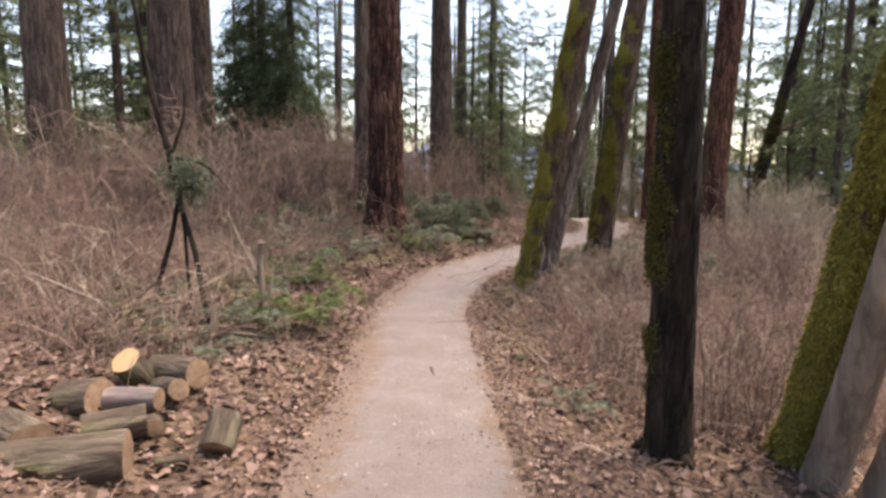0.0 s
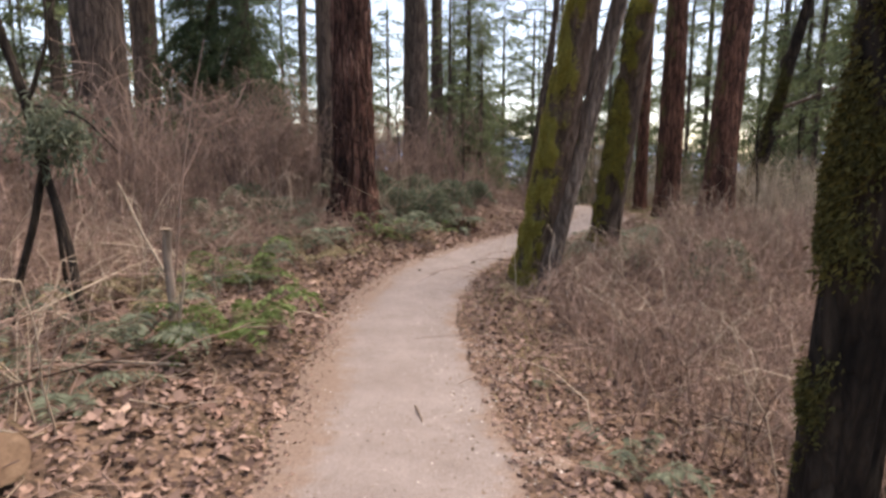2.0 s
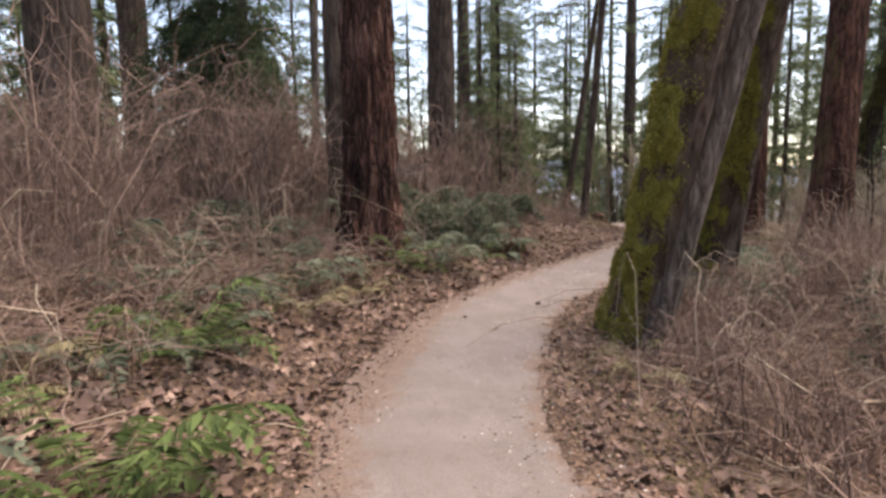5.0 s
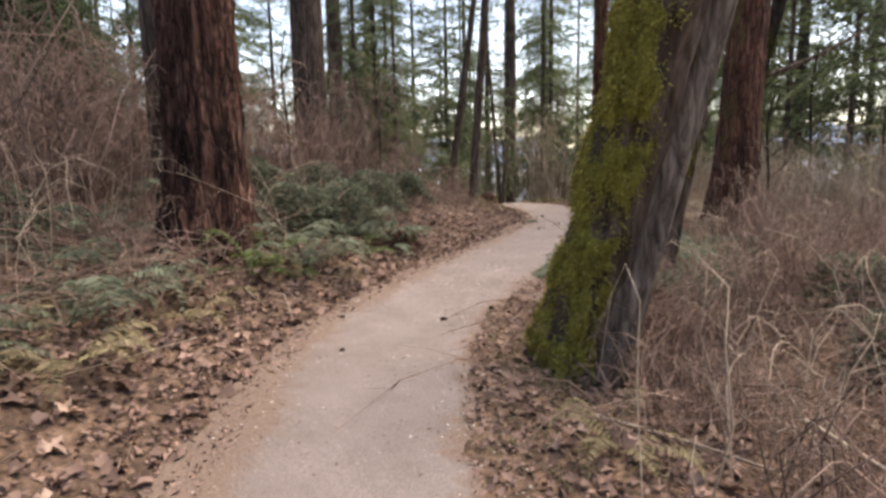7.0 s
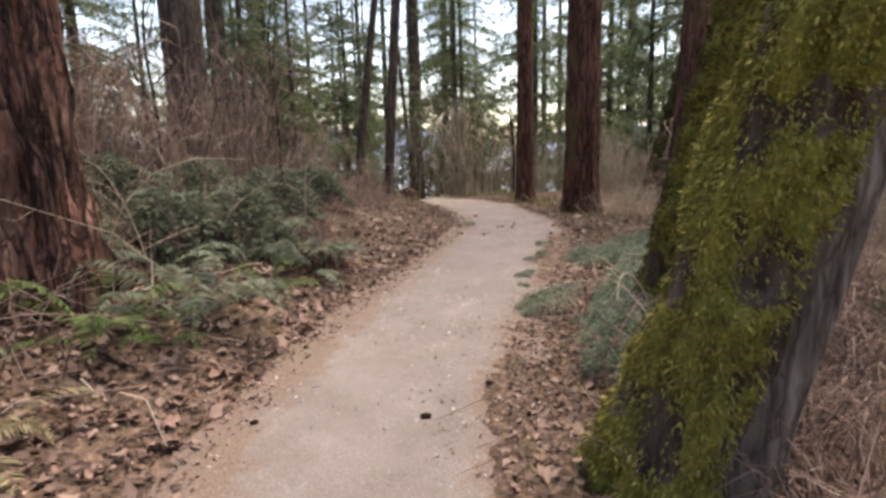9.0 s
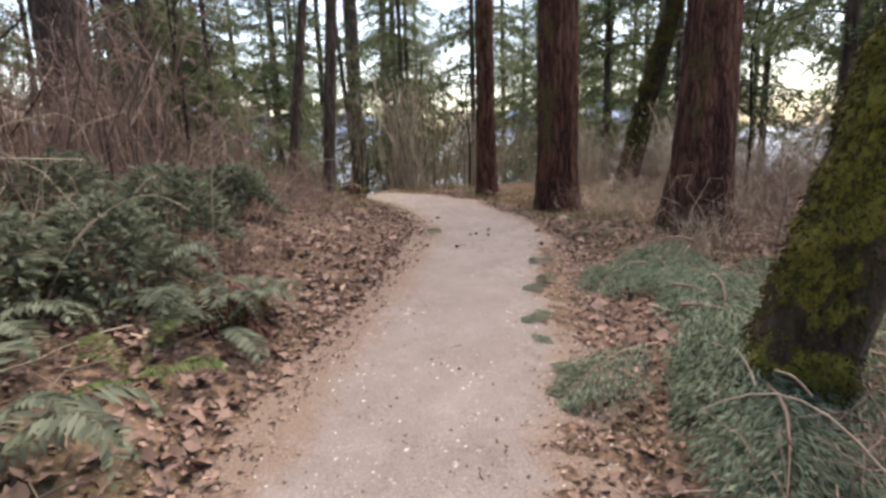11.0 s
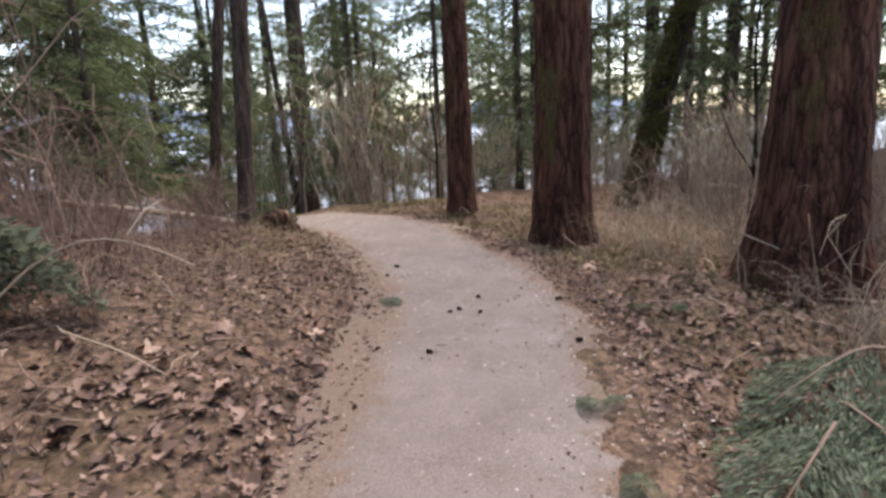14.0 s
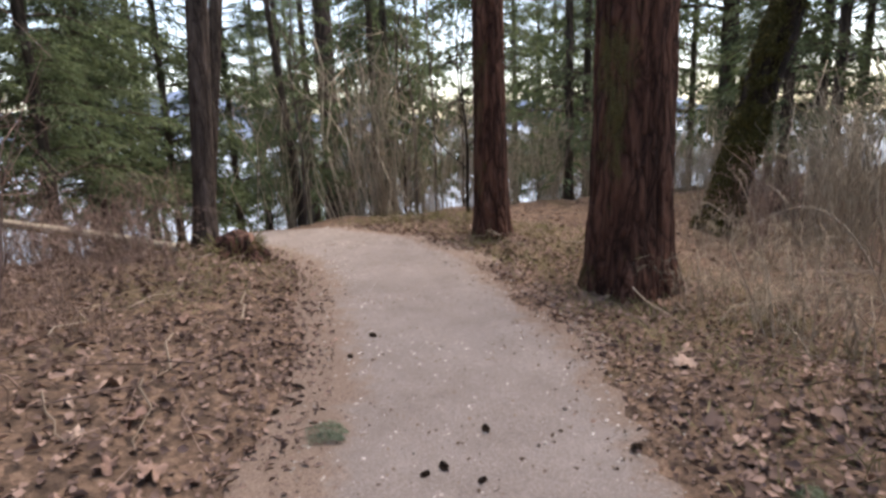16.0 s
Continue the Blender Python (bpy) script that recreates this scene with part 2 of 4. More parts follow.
def tubes(P, R, sides=3):
    """Many tubes at once: P (S, n, 3) points, R (S, n) radii."""
    S, n, _ = P.shape
    d = np.gradient(P, axis=1)
    d = unit(d)
    ref = np.where(np.abs(d[:, :1, 2:3]) > 0.8, np.array([1.0, 0, 0]), np.array([0, 0, 1.0]))
    u = unit(np.cross(d, np.broadcast_to(ref, d.shape)))
    w = np.cross(d, u)
    a = np.arange(sides) * 2 * np.pi / sides
    V = P[:, :, None] + R[:, :, None, None] * (np.cos(a)[None, None, :, None] * u[:, :, None] + np.sin(a)[None, None, :, None] * w[:, :, None])
    i = np.arange(n - 1)[:, None]
    j = np.arange(sides)[None]
    j2 = (j + 1) % sides
    q0, q1, q2, q3 = i * sides + j, i * sides + j2, (i + 1) * sides + j2, (i + 1) * sides + j
    f = np.concatenate([np.stack([q0, q1, q2], -1).reshape(-1, 3), np.stack([q0, q2, q3], -1).reshape(-1, 3)])
    F = (np.arange(S)[:, None, None] * n * sides + f[None]).reshape(-1, 3)
    return V.reshape(-1, 3), F


def blades(B, D, L, Wd, curl=0.15, up=None):
    """Many small leaves: base, direction, length, width; each a folded diamond."""
    n = len(B)
    D = unit(D)
    r = rng.normal(size=(n, 3)) if up is None else up + rng.normal(size=(n, 3)) * 0.35
    s = unit(np.cross(D, r))
    t = np.cross(s, D)
    L = np.broadcast_to(np.asarray(L, float), (n,))[:, None]
    Wd = np.broadcast_to(np.asarray(Wd, float), (n,))[:, None]
    mid = B + D * L * 0.45
    V = np.stack([B, mid + s * Wd * 0.5 + t * L * curl * 0.5, B + D * L - t * L * curl, mid - s * Wd * 0.5 + t * L * curl * 0.5], 1)
    k = np.arange(n)[:, None] * 4
    F = np.concatenate([k + np.array([0, 1, 2]), k + np.array([0, 2, 3])])
    return V.reshape(-1, 3), F


def placed(VF, x, y, z, rz=0.0, s=1.0, sz=None):
    V, F = VF
    c, q = math.cos(rz), math.sin(rz)
    W = np.stack([(V[:, 0] * c - V[:, 1] * q) * s + x, (V[:, 0] * q + V[:, 1] * c) * s + y, V[:, 2] * (sz or s) + z], 1)
    return W, F


# ---------- the lie of the land ----------
CENTRE = [(-0.1, -14), (-0.05, -6), (-0.1, 0), (-0.15, 3.2), (-0.2, 5.1), (-0.26, 7.1), (-0.26, 8.7), (0.02, 10.3), (0.42, 11.5), (1.15, 12.75),
          (2.1, 14.0), (2.95, 15.1), (3.8, 16.2), (4.55, 17.3), (5.1, 18.6), (5.5, 20.0), (5.72, 21.3), (5.62, 22.6), (5.1, 24.0), (4.1, 25.4), (2.6, 26.8), (0.5, 28.5)]


def centre_line():
    P = np.array(CENTRE, float)
    out = []
    for i in range(1, len(P) - 2):
        a, b, c, d = P[i - 1:i + 3]
        for t in np.linspace(0, 1, 14, endpoint=False):
            out.append(0.5 * (2 * b + (c - a) * t + (2 * a - 5 * b + 4 * c - d) * t * t + (3 * b - a - 3 * c + d) * t ** 3))
    return np.array(out)


LINE = centre_line()
TANG = unit(np.gradient(LINE, axis=0))


def along(x, y):
    """Signed distance from the path's middle (left is plus) and the height of the path there."""
    x, y = np.atleast_1d(x).astype(float), np.atleast_1d(y).astype(float)
    best = np.full(x.shape, 1e9)
    side = np.zeros(x.shape)
    yy = np.zeros(x.shape)
    for p, t in zip(LINE, TANG):
        dx, dy = x - p[0], y - p[1]
        dd = dx * dx + dy * dy
        near = dd < best
        best = np.where(near, dd, best)
        side = np.where(near, t[0] * dy - t[1] * dx, side)
        yy = np.where(near, p[1], yy)
    return np.sqrt(best) * np.sign(side), yy


def path_height(yy):
    return np.interp(yy, [-14, 0, 4, 5.9, 8.9, 11.6, 14.3, 16.2, 18, 20, 22, 23.5, 25, 28], [0.5, 0.05, -0.31, -0.45, -0.43, -0.33, -0.24, -0.17, -0.17, -0.17, -0.16, -0.18, -0.4, -1.0])


def wobble(x, y):
    return (0.05 * np.sin(x * 1.7 + y * 0.6) + 0.04 * np.sin(y * 2.3 - x * 1.1 + 1.0) + 0.025 * np.sin(x * 4.1 + 2) * np.sin(y * 3.7) + 0.012 * np.sin(x * 9 + y * 4) * np.sin(y * 11 - x * 3))


def height(x, y):
    """Ground height: banks up on one side of the path, falls on the other, and drops off past the bend."""
    x, y = np.broadcast_arrays(np.atleast_1d(x).astype(float), np.atleast_1d(y).astype(float))
    d, yy = along(x, y)
    z = path_height(yy)
    left = np.clip(d - 0.85, 0, None)
    right = np.clip(-d - 0.8, 0, None)
    near_y = np.interp(yy, [-5, 3, 12, 15, 18], [0.2, 0.26, 0.26, 0.1, 0.04])
    lift = np.interp(yy, [0, 6, 12, 20, 24], [0.85, 0.8, 0.75, 0.7, 0.3])
    z = z + lift * (1 - np.exp(-left * 0.42)) + 0.01 * np.clip(left, 0, 25)
    z = z - near_y * 2.2 * (1 - np.exp(-right / 2.2)) - 0.02 * np.clip(right - 2, 0, 40)
    away = np.clip(y - 24.5 + 0.15 * (x - 5), 0, 80)
    z = z - 0.16 * away * (1 - np.exp(-away / 4))
    far = np.hypot(x, y - 10)
    z = np.where(far > 70, z - np.clip((far - 70) * 0.05, 0, 6), z)
    rough = np.clip((np.abs(d) - 0.7) / 0.8, 0, 1)
    return z + wobble(x, y) * rough * np.clip(1 - (far - 30) / 60, 0, 1) - 0.035 * (np.abs(d) < 0.6)


def ground_at(x, y):
    return float(height(x, y)[0])


def grid_faces(nx, ny):
    i, j = np.meshgrid(np.arange(nx - 1), np.arange(ny - 1), indexing="ij")
    a = (i * ny + j).ravel()
    return np.concatenate([np.stack([a, a + ny, a + ny + 1], 1), np.stack([a, a + ny + 1, a + 1], 1)])


def make_ground():
    fx = np.arange(-9, 14.01, 0.13)
    fy = np.arange(-5, 27.01, 0.13)
    gx = np.concatenate([-9 - np.geomspace(0.3, 1800, 40)[::-1], fx, 14 + np.geomspace(0.3, 1800, 40)])
    gy = np.concatenate([-5 - np.geomspace(0.3, 1800, 36)[::-1], fy, 27 + np.geomspace(0.3, 2600, 48)])
    X, Y = np.meshgrid(gx, gy, indexing="ij")
    Z = height(X.ravel(), Y.ravel())
    V = np.stack([X.ravel(), Y.ravel(), Z], 1)
    return tagged(part("ground", (V, grid_faces(len(gx), len(gy))), M_GROUND, smooth=True), "brown leaf-covered forest floor rising beside the path", "ground", kind="structure")


def make_path():
    P = LINE
    # resample finely
    seg = np.concatenate([[0], np.cumsum(np.linalg.norm(np.diff(P, axis=0), axis=1))])
    s = np.arange(0, seg[-1], 0.07)
    x, y = np.interp(s, seg, P[:, 0]), np.interp(s, seg, P[:, 1])
    T = unit(np.gradient(np.stack([x, y], 1), axis=0))
    N = np.stack([-T[:, 1], T[:, 0]], 1)
    u = np.linspace(-1, 1, 25)
    half_l = 0.97 + 0.06 * np.sin(s * 1.9) + 0.05 * np.sin(s * 5.3 + 1) + 0.05 * rng.normal(size=len(s))
    half_r = 0.88 + 0.06 * np.sin(s * 1.5 + 2) + 0.05 * np.sin(s * 4.7) + 0.05 * rng.normal(size=len(s)) + 0.14 * np.clip((y - 11) / 2, 0, 1) + 0.22 * np.clip((y - 15.5) / 3, 0, 1)
    w = np.where(u[None] > 0, u[None] * half_l[:, None], u[None] * half_r[:, None])
    X = x[:, None] + N[:, :1] * w
    Y = y[:, None] + N[:, 1:] * w
    Z = path_height(y)[:, None] + 0.012 - 0.05 * np.abs(u[None]) ** 4 * (u[None] < 0) + 0.006 * np.sin(X * 3 + Y * 2) * np.sin(Y * 2.6) + 0.01 * (1 - u[None] ** 2)
    V = np.stack([X.ravel(), Y.ravel(), Z.ravel()], 1)
    ob = part("path", (V, grid_faces(len(s), len(u))[:, ::-1]), M_PATH, smooth=True)
    edge = np.broadcast_to(np.where(u > 0, np.clip((u - 0.3) / 0.62, 0, 1) * 1.0, np.clip((-u - 0.5) / 0.45, 0, 1) * 1.0)[None], X.shape)
    att = ob.data.attributes.new("edge", 'FLOAT', 'POINT')
    att.data.foreach_set("value", np.ascontiguousarray(edge.ravel(), dtype=np.float32))
    return tagged(ob, "pale packed gravel footpath strewn with leaf crumbs", "path", kind="structure")


make_ground()
make_path()


# ---------- trees ----------
def trunk_shape(diam, tall, lean=(0.0, 0.0), flare=0.35, furrow=0.03, sides=28, rings=60, bow=(0.0, 0.0), ridges=11, seed=0.0, top=0.35, view=7.0):
    """A tapered, furrowed trunk from 0.4 m under its foot upwards; rings are densest low down."""
    k = np.linspace(0, 1, rings) ** 1.8
    z = -0.4 + k * (tall + 0.4)
    h = np.clip(z, 0, None) / tall
    r = 0.5 * diam * ((1 - h) * (1 - top) + top) * (1 + flare * np.exp(-np.clip(z, 0, None) / (0.55 * diam + 0.12)))
    r = r * np.clip((1 - h) / 0.1, 0.12, 1)
    a = np.linspace(0, 2 * np.pi, sides, endpoint=False)
    A, Zg = np.meshgrid(a, z)
    twist = A + 0.06 * Zg + 0.12 * np.sin(Zg * 0.9 + seed)
    fur = 1 + furrow * (np.abs(np.sin(twist * ridges / 2 + 0.5 * np.sin(Zg * 2.3 + seed))) - 0.6) + furrow * 0.7 * np.sin(twist * (ridges * 2 + 1) + Zg * 1.7) * np.sin(Zg * 5 + A * 2)
    lobes = 1 + flare * 0.5 * np.exp(-np.clip(Zg, 0, None) / (0.7 * diam + 0.1)) * np.sin(A * 5 + seed)
    Rr = r[:, None] * fur * lobes * (1 + 0.04 * np.sin(A * 2 + Zg * 0.8 + seed))
    cx = lean[0] * z + bow[0] * z * z
    cy = lean[1] * z + bow[1] * z * z
    V = np.stack([cx[:, None] + Rr * np.cos(A), cy[:, None] + Rr * np.sin(A), Zg], -1).reshape(-1, 3)
    i = np.arange(rings - 1)[:, None]
    j = np.arange(sides)[None]
    j2 = (j + 1) % sides
    q0, q1, q2, q3 = i * sides + j, i * sides + j2, (i + 1) * sides + j2, (i + 1) * sides + j
    F = np.concatenate([np.stack([q0, q1, q2], -1).reshape(-1, 3), np.stack([q0, q2, q3], -1).reshape(-1, 3)])
    return V, F


def bough(length, droop, density, leaf, wide=0.45):
    """A conifer branch along +x: stem and flat sprays of needles. Returns (wood, needles)."""
    n = 6
    t = np.linspace(0, 1, n)
    stem = np.stack([t * length, 0.05 * length * np.sin(t * 3), -droop * length * t ** 1.6 + 0.1 * length * np.sin(t * 3.1)], 1)
    wood = tubes(stem[None], (0.022 * length * (1.1 - t))[None] * 0.55, 4)
    m = int(density * length)
    p = rng.uniform(0.12, 1.0, m)
    sx = np.interp(p, t, stem[:, 0])
    sy = np.interp(p, t, stem[:, 1])
    sz = np.interp(p, t, stem[:, 2])
    sgn = rng.choice([-1, 1], m)
    reach = wide * length * (1 - 0.75 * p) * rng.uniform(0.0, 1.0, m)
    ang = rng.uniform(0.6, 1.1, m)
    B = np.stack([sx + reach * np.cos(ang), sy + sgn * reach * np.sin(ang), sz - 0.35 * reach * rng.uniform(0.4, 1.3, m) + rng.normal(size=m) * 0.02], 1)
    D = np.stack([np.cos(ang), sgn * np.sin(ang), -0.45 + rng.normal(size=m) * 0.3], 1)
    D += rng.normal(size=D.shape) * 0.25
    nd = blades(B, D, leaf * rng.uniform(0.7, 1.4, m), leaf * 0.24 * rng.uniform(0.7, 1.3, m), 0.12, np.array([0, 0, 1.0]))
    return wood, nd


def crown_shape(low, tall, spread, count, density, leaf, droop=0.35, top_taper=0.85):
    """Boughs in loose whorls from low to tall. Returns (wood, needles)."""
    kinds = [bough(1.0, droop * rng.uniform(0.6, 1.4), density, leaf / max(spread, 0.5)) for _ in range(5)]
    W, N = [], []
    for _ in range(count):
        h = rng.uniform(0, 1) ** 0.9
        z = low + h * (tall - low)
        L = spread * (1 - top_taper * h) * rng.uniform(0.55, 1.15)
        w, nd = kinds[rng.integers(5)]
        a = rng.uniform(0, 2 * math.pi)
        W.append(placed(w, 0, 0, z, a, L))
        N.append(placed(nd, 0, 0, z, a, L))
    return join(W), join(N)


def crown_mesh(shapes):
    """Boughs and needles as one crown mesh: the wood takes the first material, the needles the second."""
    wood, needles = shapes
    me = tri_mesh("crown", *join([wood, needles]))
    idx = np.zeros(len(wood[1]) + len(needles[1]), dtype=np.int32)
    idx[len(wood[1]):] = 1
    me.polygons.foreach_set("material_index", idx)
    me.materials.append(M_FAR)
    me.materials.append(M_FIR)
    return me


def crown_part(root, me, z=0.0, s=1.0, rz=0.0):
    ob = part("crown", me, None, root)
    ob.matrix_local = pose(0, 0, z, 0, 0, rz) @ Matrix.Diagonal((s, s, s, 1))


HIGH = [crown_mesh(crown_shape(11, 27, 3.6, 30, 90, 0.34)) for _ in range(2)]          # tall forest tree, foliage high up
FULL = [crown_mesh(crown_shape(1.0, 14, 3.0, 120, 150, 0.29, 0.3)) for _ in range(3)]  # younger conifer, foliage low
THIN = [crown_mesh(crown_shape(1.6, 17, 2.9, 80, 120, 0.3, 0.25)) for _ in range(3)]   # sparse, gaps to the sky
WOOD = [crown_mesh(crown_shape(2.0, 20, 3.6, 95, 85, 0.42, 0.25)) for _ in range(4)]    # far off
DENSE = crown_mesh(crown_shape(0.4, 13, 2.6, 300, 150, 0.26, 0.6))                      # dense dark cedar
DENSE.materials[1] = M_CEDAR


def tree(name, x, y, diam, tall, label, mat, crown=None, lean=(0, 0), group="forest trees", crown_scale=1.0, category="tree", **kw):
    z = ground_at(x, y)
    root = thing(name, x, y, z, label, category, group)
    VF = trunk_shape(diam, tall, lean, seed=x * 1.7 + y, **kw)
    tr = part("trunk", VF, mat, root, smooth=True)
    if mat in (M_MOSS, M_DARK, M_GREY, M_RUST):
        # moss grows on the flank that faces the path
        v = VF[0]
        cxy = np.stack([lean[0] * v[:, 2], lean[1] * v[:, 2]], 1)
        q = unit(v[:, :2] - cxy)
        val = 0.22 * (q @ np.array([-0.85, -0.2])) + 0.0
        att = tr.data.attributes.new("moss", 'FLOAT', 'POINT')
        att.data.foreach_set("value", np.ascontiguousarray(val, dtype=np.float32))
    if crown:
        crown_part(root, crown, 0, crown_scale, rng.uniform(0, 360))
    return root


# tall trees with bare lower trunks
tree("fir_tree", -8.65, 13.0, 0.9, 28, "large grey-brown fir trunk rising out of bare brush", M_BROWN, HIGH[0], sides=32)
tree("fir_tree", -7.3, 16.0, 1.15, 30, "thick grey-brown fir trunk behind tall brush", M_BROWN, HIGH[1], sides=32)
tree("fir_tree", -8.9, 22.0, 0.9, 28, "grey-brown fir trunk deep in the wood", M_BROWN, HIGH[0])
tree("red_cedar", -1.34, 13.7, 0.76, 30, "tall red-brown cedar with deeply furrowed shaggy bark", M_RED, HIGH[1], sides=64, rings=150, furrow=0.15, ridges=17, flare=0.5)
tree("fir_tree", -2.14, 15.7, 0.46, 26, "slim brown fir trunk beside a larger red cedar", M_BROWN, HIGH[0])
tree("fir_tree", -0.1, 23.0, 0.9, 28, "brown fir trunk with furrowed bark behind brush", M_BROWN, HIGH[1], furrow=0.05, sides=36, rings=90)
tree("fir_tree", 0.83, 27.5, 0.58, 27, "straight grey-brown fir trunk past the brush", M_BROWN, HIGH[0])
tree("pine_tree", 2.6, 32.2, 0.24, 16, "thin dark conifer against the pale sky", M_FAR, FULL[2], crown_scale=1.1)
tree("pine_tree", 2.72, 45.5, 0.34, 20, "thin distant conifer against the pale sky", M_FAR, THIN[1], crown_scale=1.2)
tree("fir_tree", 4.15, 22.3, 0.25, 20, "slim brown fir trunk with a dark burr at its foot", M_BROWN, HIGH[1], crown_scale=0.72, lean=(0.075, -0.02))
tree("fir_tree", 4.7, 27.68, 0.28, 20, "slim brown fir trunk standing just behind another", M_BROWN, HIGH[0], crown_scale=0.72, lean=(0.14, -0.02))
tree("fir_tree", 9.75, 34.94, 0.72, 27, "grey-brown fir trunk below the crest of the path", M_BROWN, HIGH[0])
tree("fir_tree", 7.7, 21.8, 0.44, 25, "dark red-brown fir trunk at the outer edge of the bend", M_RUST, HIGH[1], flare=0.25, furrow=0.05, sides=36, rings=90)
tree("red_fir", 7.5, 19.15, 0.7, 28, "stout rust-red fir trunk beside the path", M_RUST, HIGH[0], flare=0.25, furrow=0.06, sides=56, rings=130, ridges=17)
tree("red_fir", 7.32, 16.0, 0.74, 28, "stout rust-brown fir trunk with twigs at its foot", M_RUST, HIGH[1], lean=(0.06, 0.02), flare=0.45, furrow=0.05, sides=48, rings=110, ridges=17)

# leaning broadleaf trees
def fused_stem(root, dx, dy, diam, tall, lean, mat):
    ob = part("stem", trunk_shape(diam, tall, lean, 0.2, 0.06, 30, 70, seed=dx * 7), mat, root, "grey bark stem fused to the trunk", smooth=True)
    ob.matrix_local = pose(dx, dy, 0)


def lumps(p, seed, scale):
    """Smooth cushions and hollows over points p, about -1 to 1."""
    q = np.random.default_rng(seed)
    out = np.zeros(len(p))
    for k in range(7):
        w = q.normal(size=3) * scale * (1 + 0.5 * k)
        out += np.sin(p @ w + q.uniform(0, 6.28)) / (1 + 0.35 * k)
    return out / 2.2


def moss_fuzz(root, lean, tall, count, mat, side=(-0.85, -0.3), cover=0.0, thick=0.03, tuft=0.03, seed=3):
    """Cushions of moss that swell a trunk on one flank, with short hanging tufts on them."""
    tr = [c for c in root.children if c.name.startswith("trunk")][0]
    me = tr.data
    n = len(me.vertices)
    v = np.zeros(n * 3, dtype=np.float32)
    me.vertices.foreach_get("co", v)
    v = v.reshape(-1, 3).astype(float)
    z = v[:, 2]
    q = v[:, :2] - np.stack([lean[0] * z, lean[1] * z], 1)
    q = unit(q)
    flank = q @ unit(np.array(side, float))
    stretch = v * np.array([1, 1, 0.6])
    m = 0.7 * flank + 0.55 * lumps(stretch, seed, 4.5) + 0.35 * lumps(stretch, seed + 1, 13.0) + cover
    m = np.clip(m * 2.2, 0, 1) * np.clip(flank * 2.5 + 0.7, 0, 1) * np.clip((tall + 1.5 - z) / 1.5, 0, 1)
    puff = thick * m * (0.8 + 0.7 * lumps(v, seed + 2, 17.0))
    v[:, 0] += q[:, 0] * puff
    v[:, 1] += q[:, 1] * puff
    me.vertices.foreach_set("co", np.ascontiguousarray(v.ravel(), dtype=np.float32))
    att = me.attributes.get("moss") or me.attributes.new("moss", 'FLOAT', 'POINT')
    att.data.foreach_set("value", np.ascontiguousarray(m * 0.75 - 0.4, dtype=np.float32))
    me.update()
    pick = np.nonzero((m > 0.35) & (z > -0.1) & (z < tall))[0]
    w = np.gradient(np.unique(np.round(z, 4)))
    weight = np.interp(z[pick], np.unique(np.round(z, 4)), w)
    i = rng.choice(pick, count, p=weight / weight.sum())
    step = 0.06
    side_dir = np.stack([-q[i, 1], q[i, 0], 0 * z[i]], 1)
    dz = rng.normal(size=count) * step
    B = v[i] + side_dir * (rng.normal(size=count) * step * 0.4)[:, None] + np.stack([lean[0] * dz, lean[1] * dz, dz], 1)
    D = np.stack([q[i, 0], q[i, 1], -0.9 + 0 * z[i]], 1) + rng.normal(size=(count, 3)) * 0.45
    L = tuft * rng.uniform(0.5, 1.5, count)
    tagged(part("moss", blades(B - D * 0.006, D, L, L * 0.4, 0.2), mat, tr, "thick yellow-green moss"), kind="stuff")


M_MOSSFUZZ = foliage("moss_tufts", (0.12, 0.108, 0.026), (0.37, 0.315, 0.075), 0.9)
M_MOSSDARK = foliage("dark_moss_tufts", (0.04, 0.037, 0.012), (0.13, 0.11, 0.03), 0.9)


def limb(root, z, lean, a, length, rise, r):
    base = np.array([lean[0] * z, lean[1] * z, z])
    out = np.array([math.cos(a), math.sin(a), 0])
    stem_part("limb", [tuple(base), tuple(base + out * length * 0.5 + np.array([0, 0, rise * 0.35])), tuple(base + out * length + np.array([0, 0, rise]))], r, r * 0.3, M_GREY, root)


def stem_part(name, pts, r0, r1, mat, root, sides=8):
    P = np.array(pts, float)
    s = np.linspace(0, 1, len(P))
    t = np.linspace(0, 1, 14)
    Q = np.stack([np.interp(t, s, P[:, i]) for i in range(3)], 1)
    for _ in range(3):
        Q[1:-1] = 0.25 * Q[:-2] + 0.5 * Q[1:-1] + 0.25 * Q[2:]
    Q[1:-1] += np.stack([np.sin(t * 9 + r0 * 90), np.cos(t * 7), 0 * t], 1)[1:-1] * r0 * 0.35
    return part(name, tubes(Q[None], np.linspace(r0, r1, 14)[None], sides), mat, root, smooth=True)


def roots(root, diam, mat, count, turn, reach=0.5):
    """Low roots that run out from a trunk's foot and dive into the ground."""
    x0, y0, z0 = root.matrix_world.translation
    for k in range(count):
        a = turn + 6.283 * k / count + 0.5 * math.sin(k * 5.1 + x0)
        c, q = math.cos(a), math.sin(a)
        ln = diam * (0.5 + reach * (0.8 + 0.4 * math.sin(k * 3.3)))
        g = ground_at(x0 + c * ln, y0 + q * ln) - z0
        stem_part("root", [(c * diam * 0.3, q * diam * 0.3, 0.3 * diam), (c * diam * 0.52, q * diam * 0.52, 0.07), (c * ln, q * ln, g - 0.06)], diam * 0.2, diam * 0.07, mat, root)


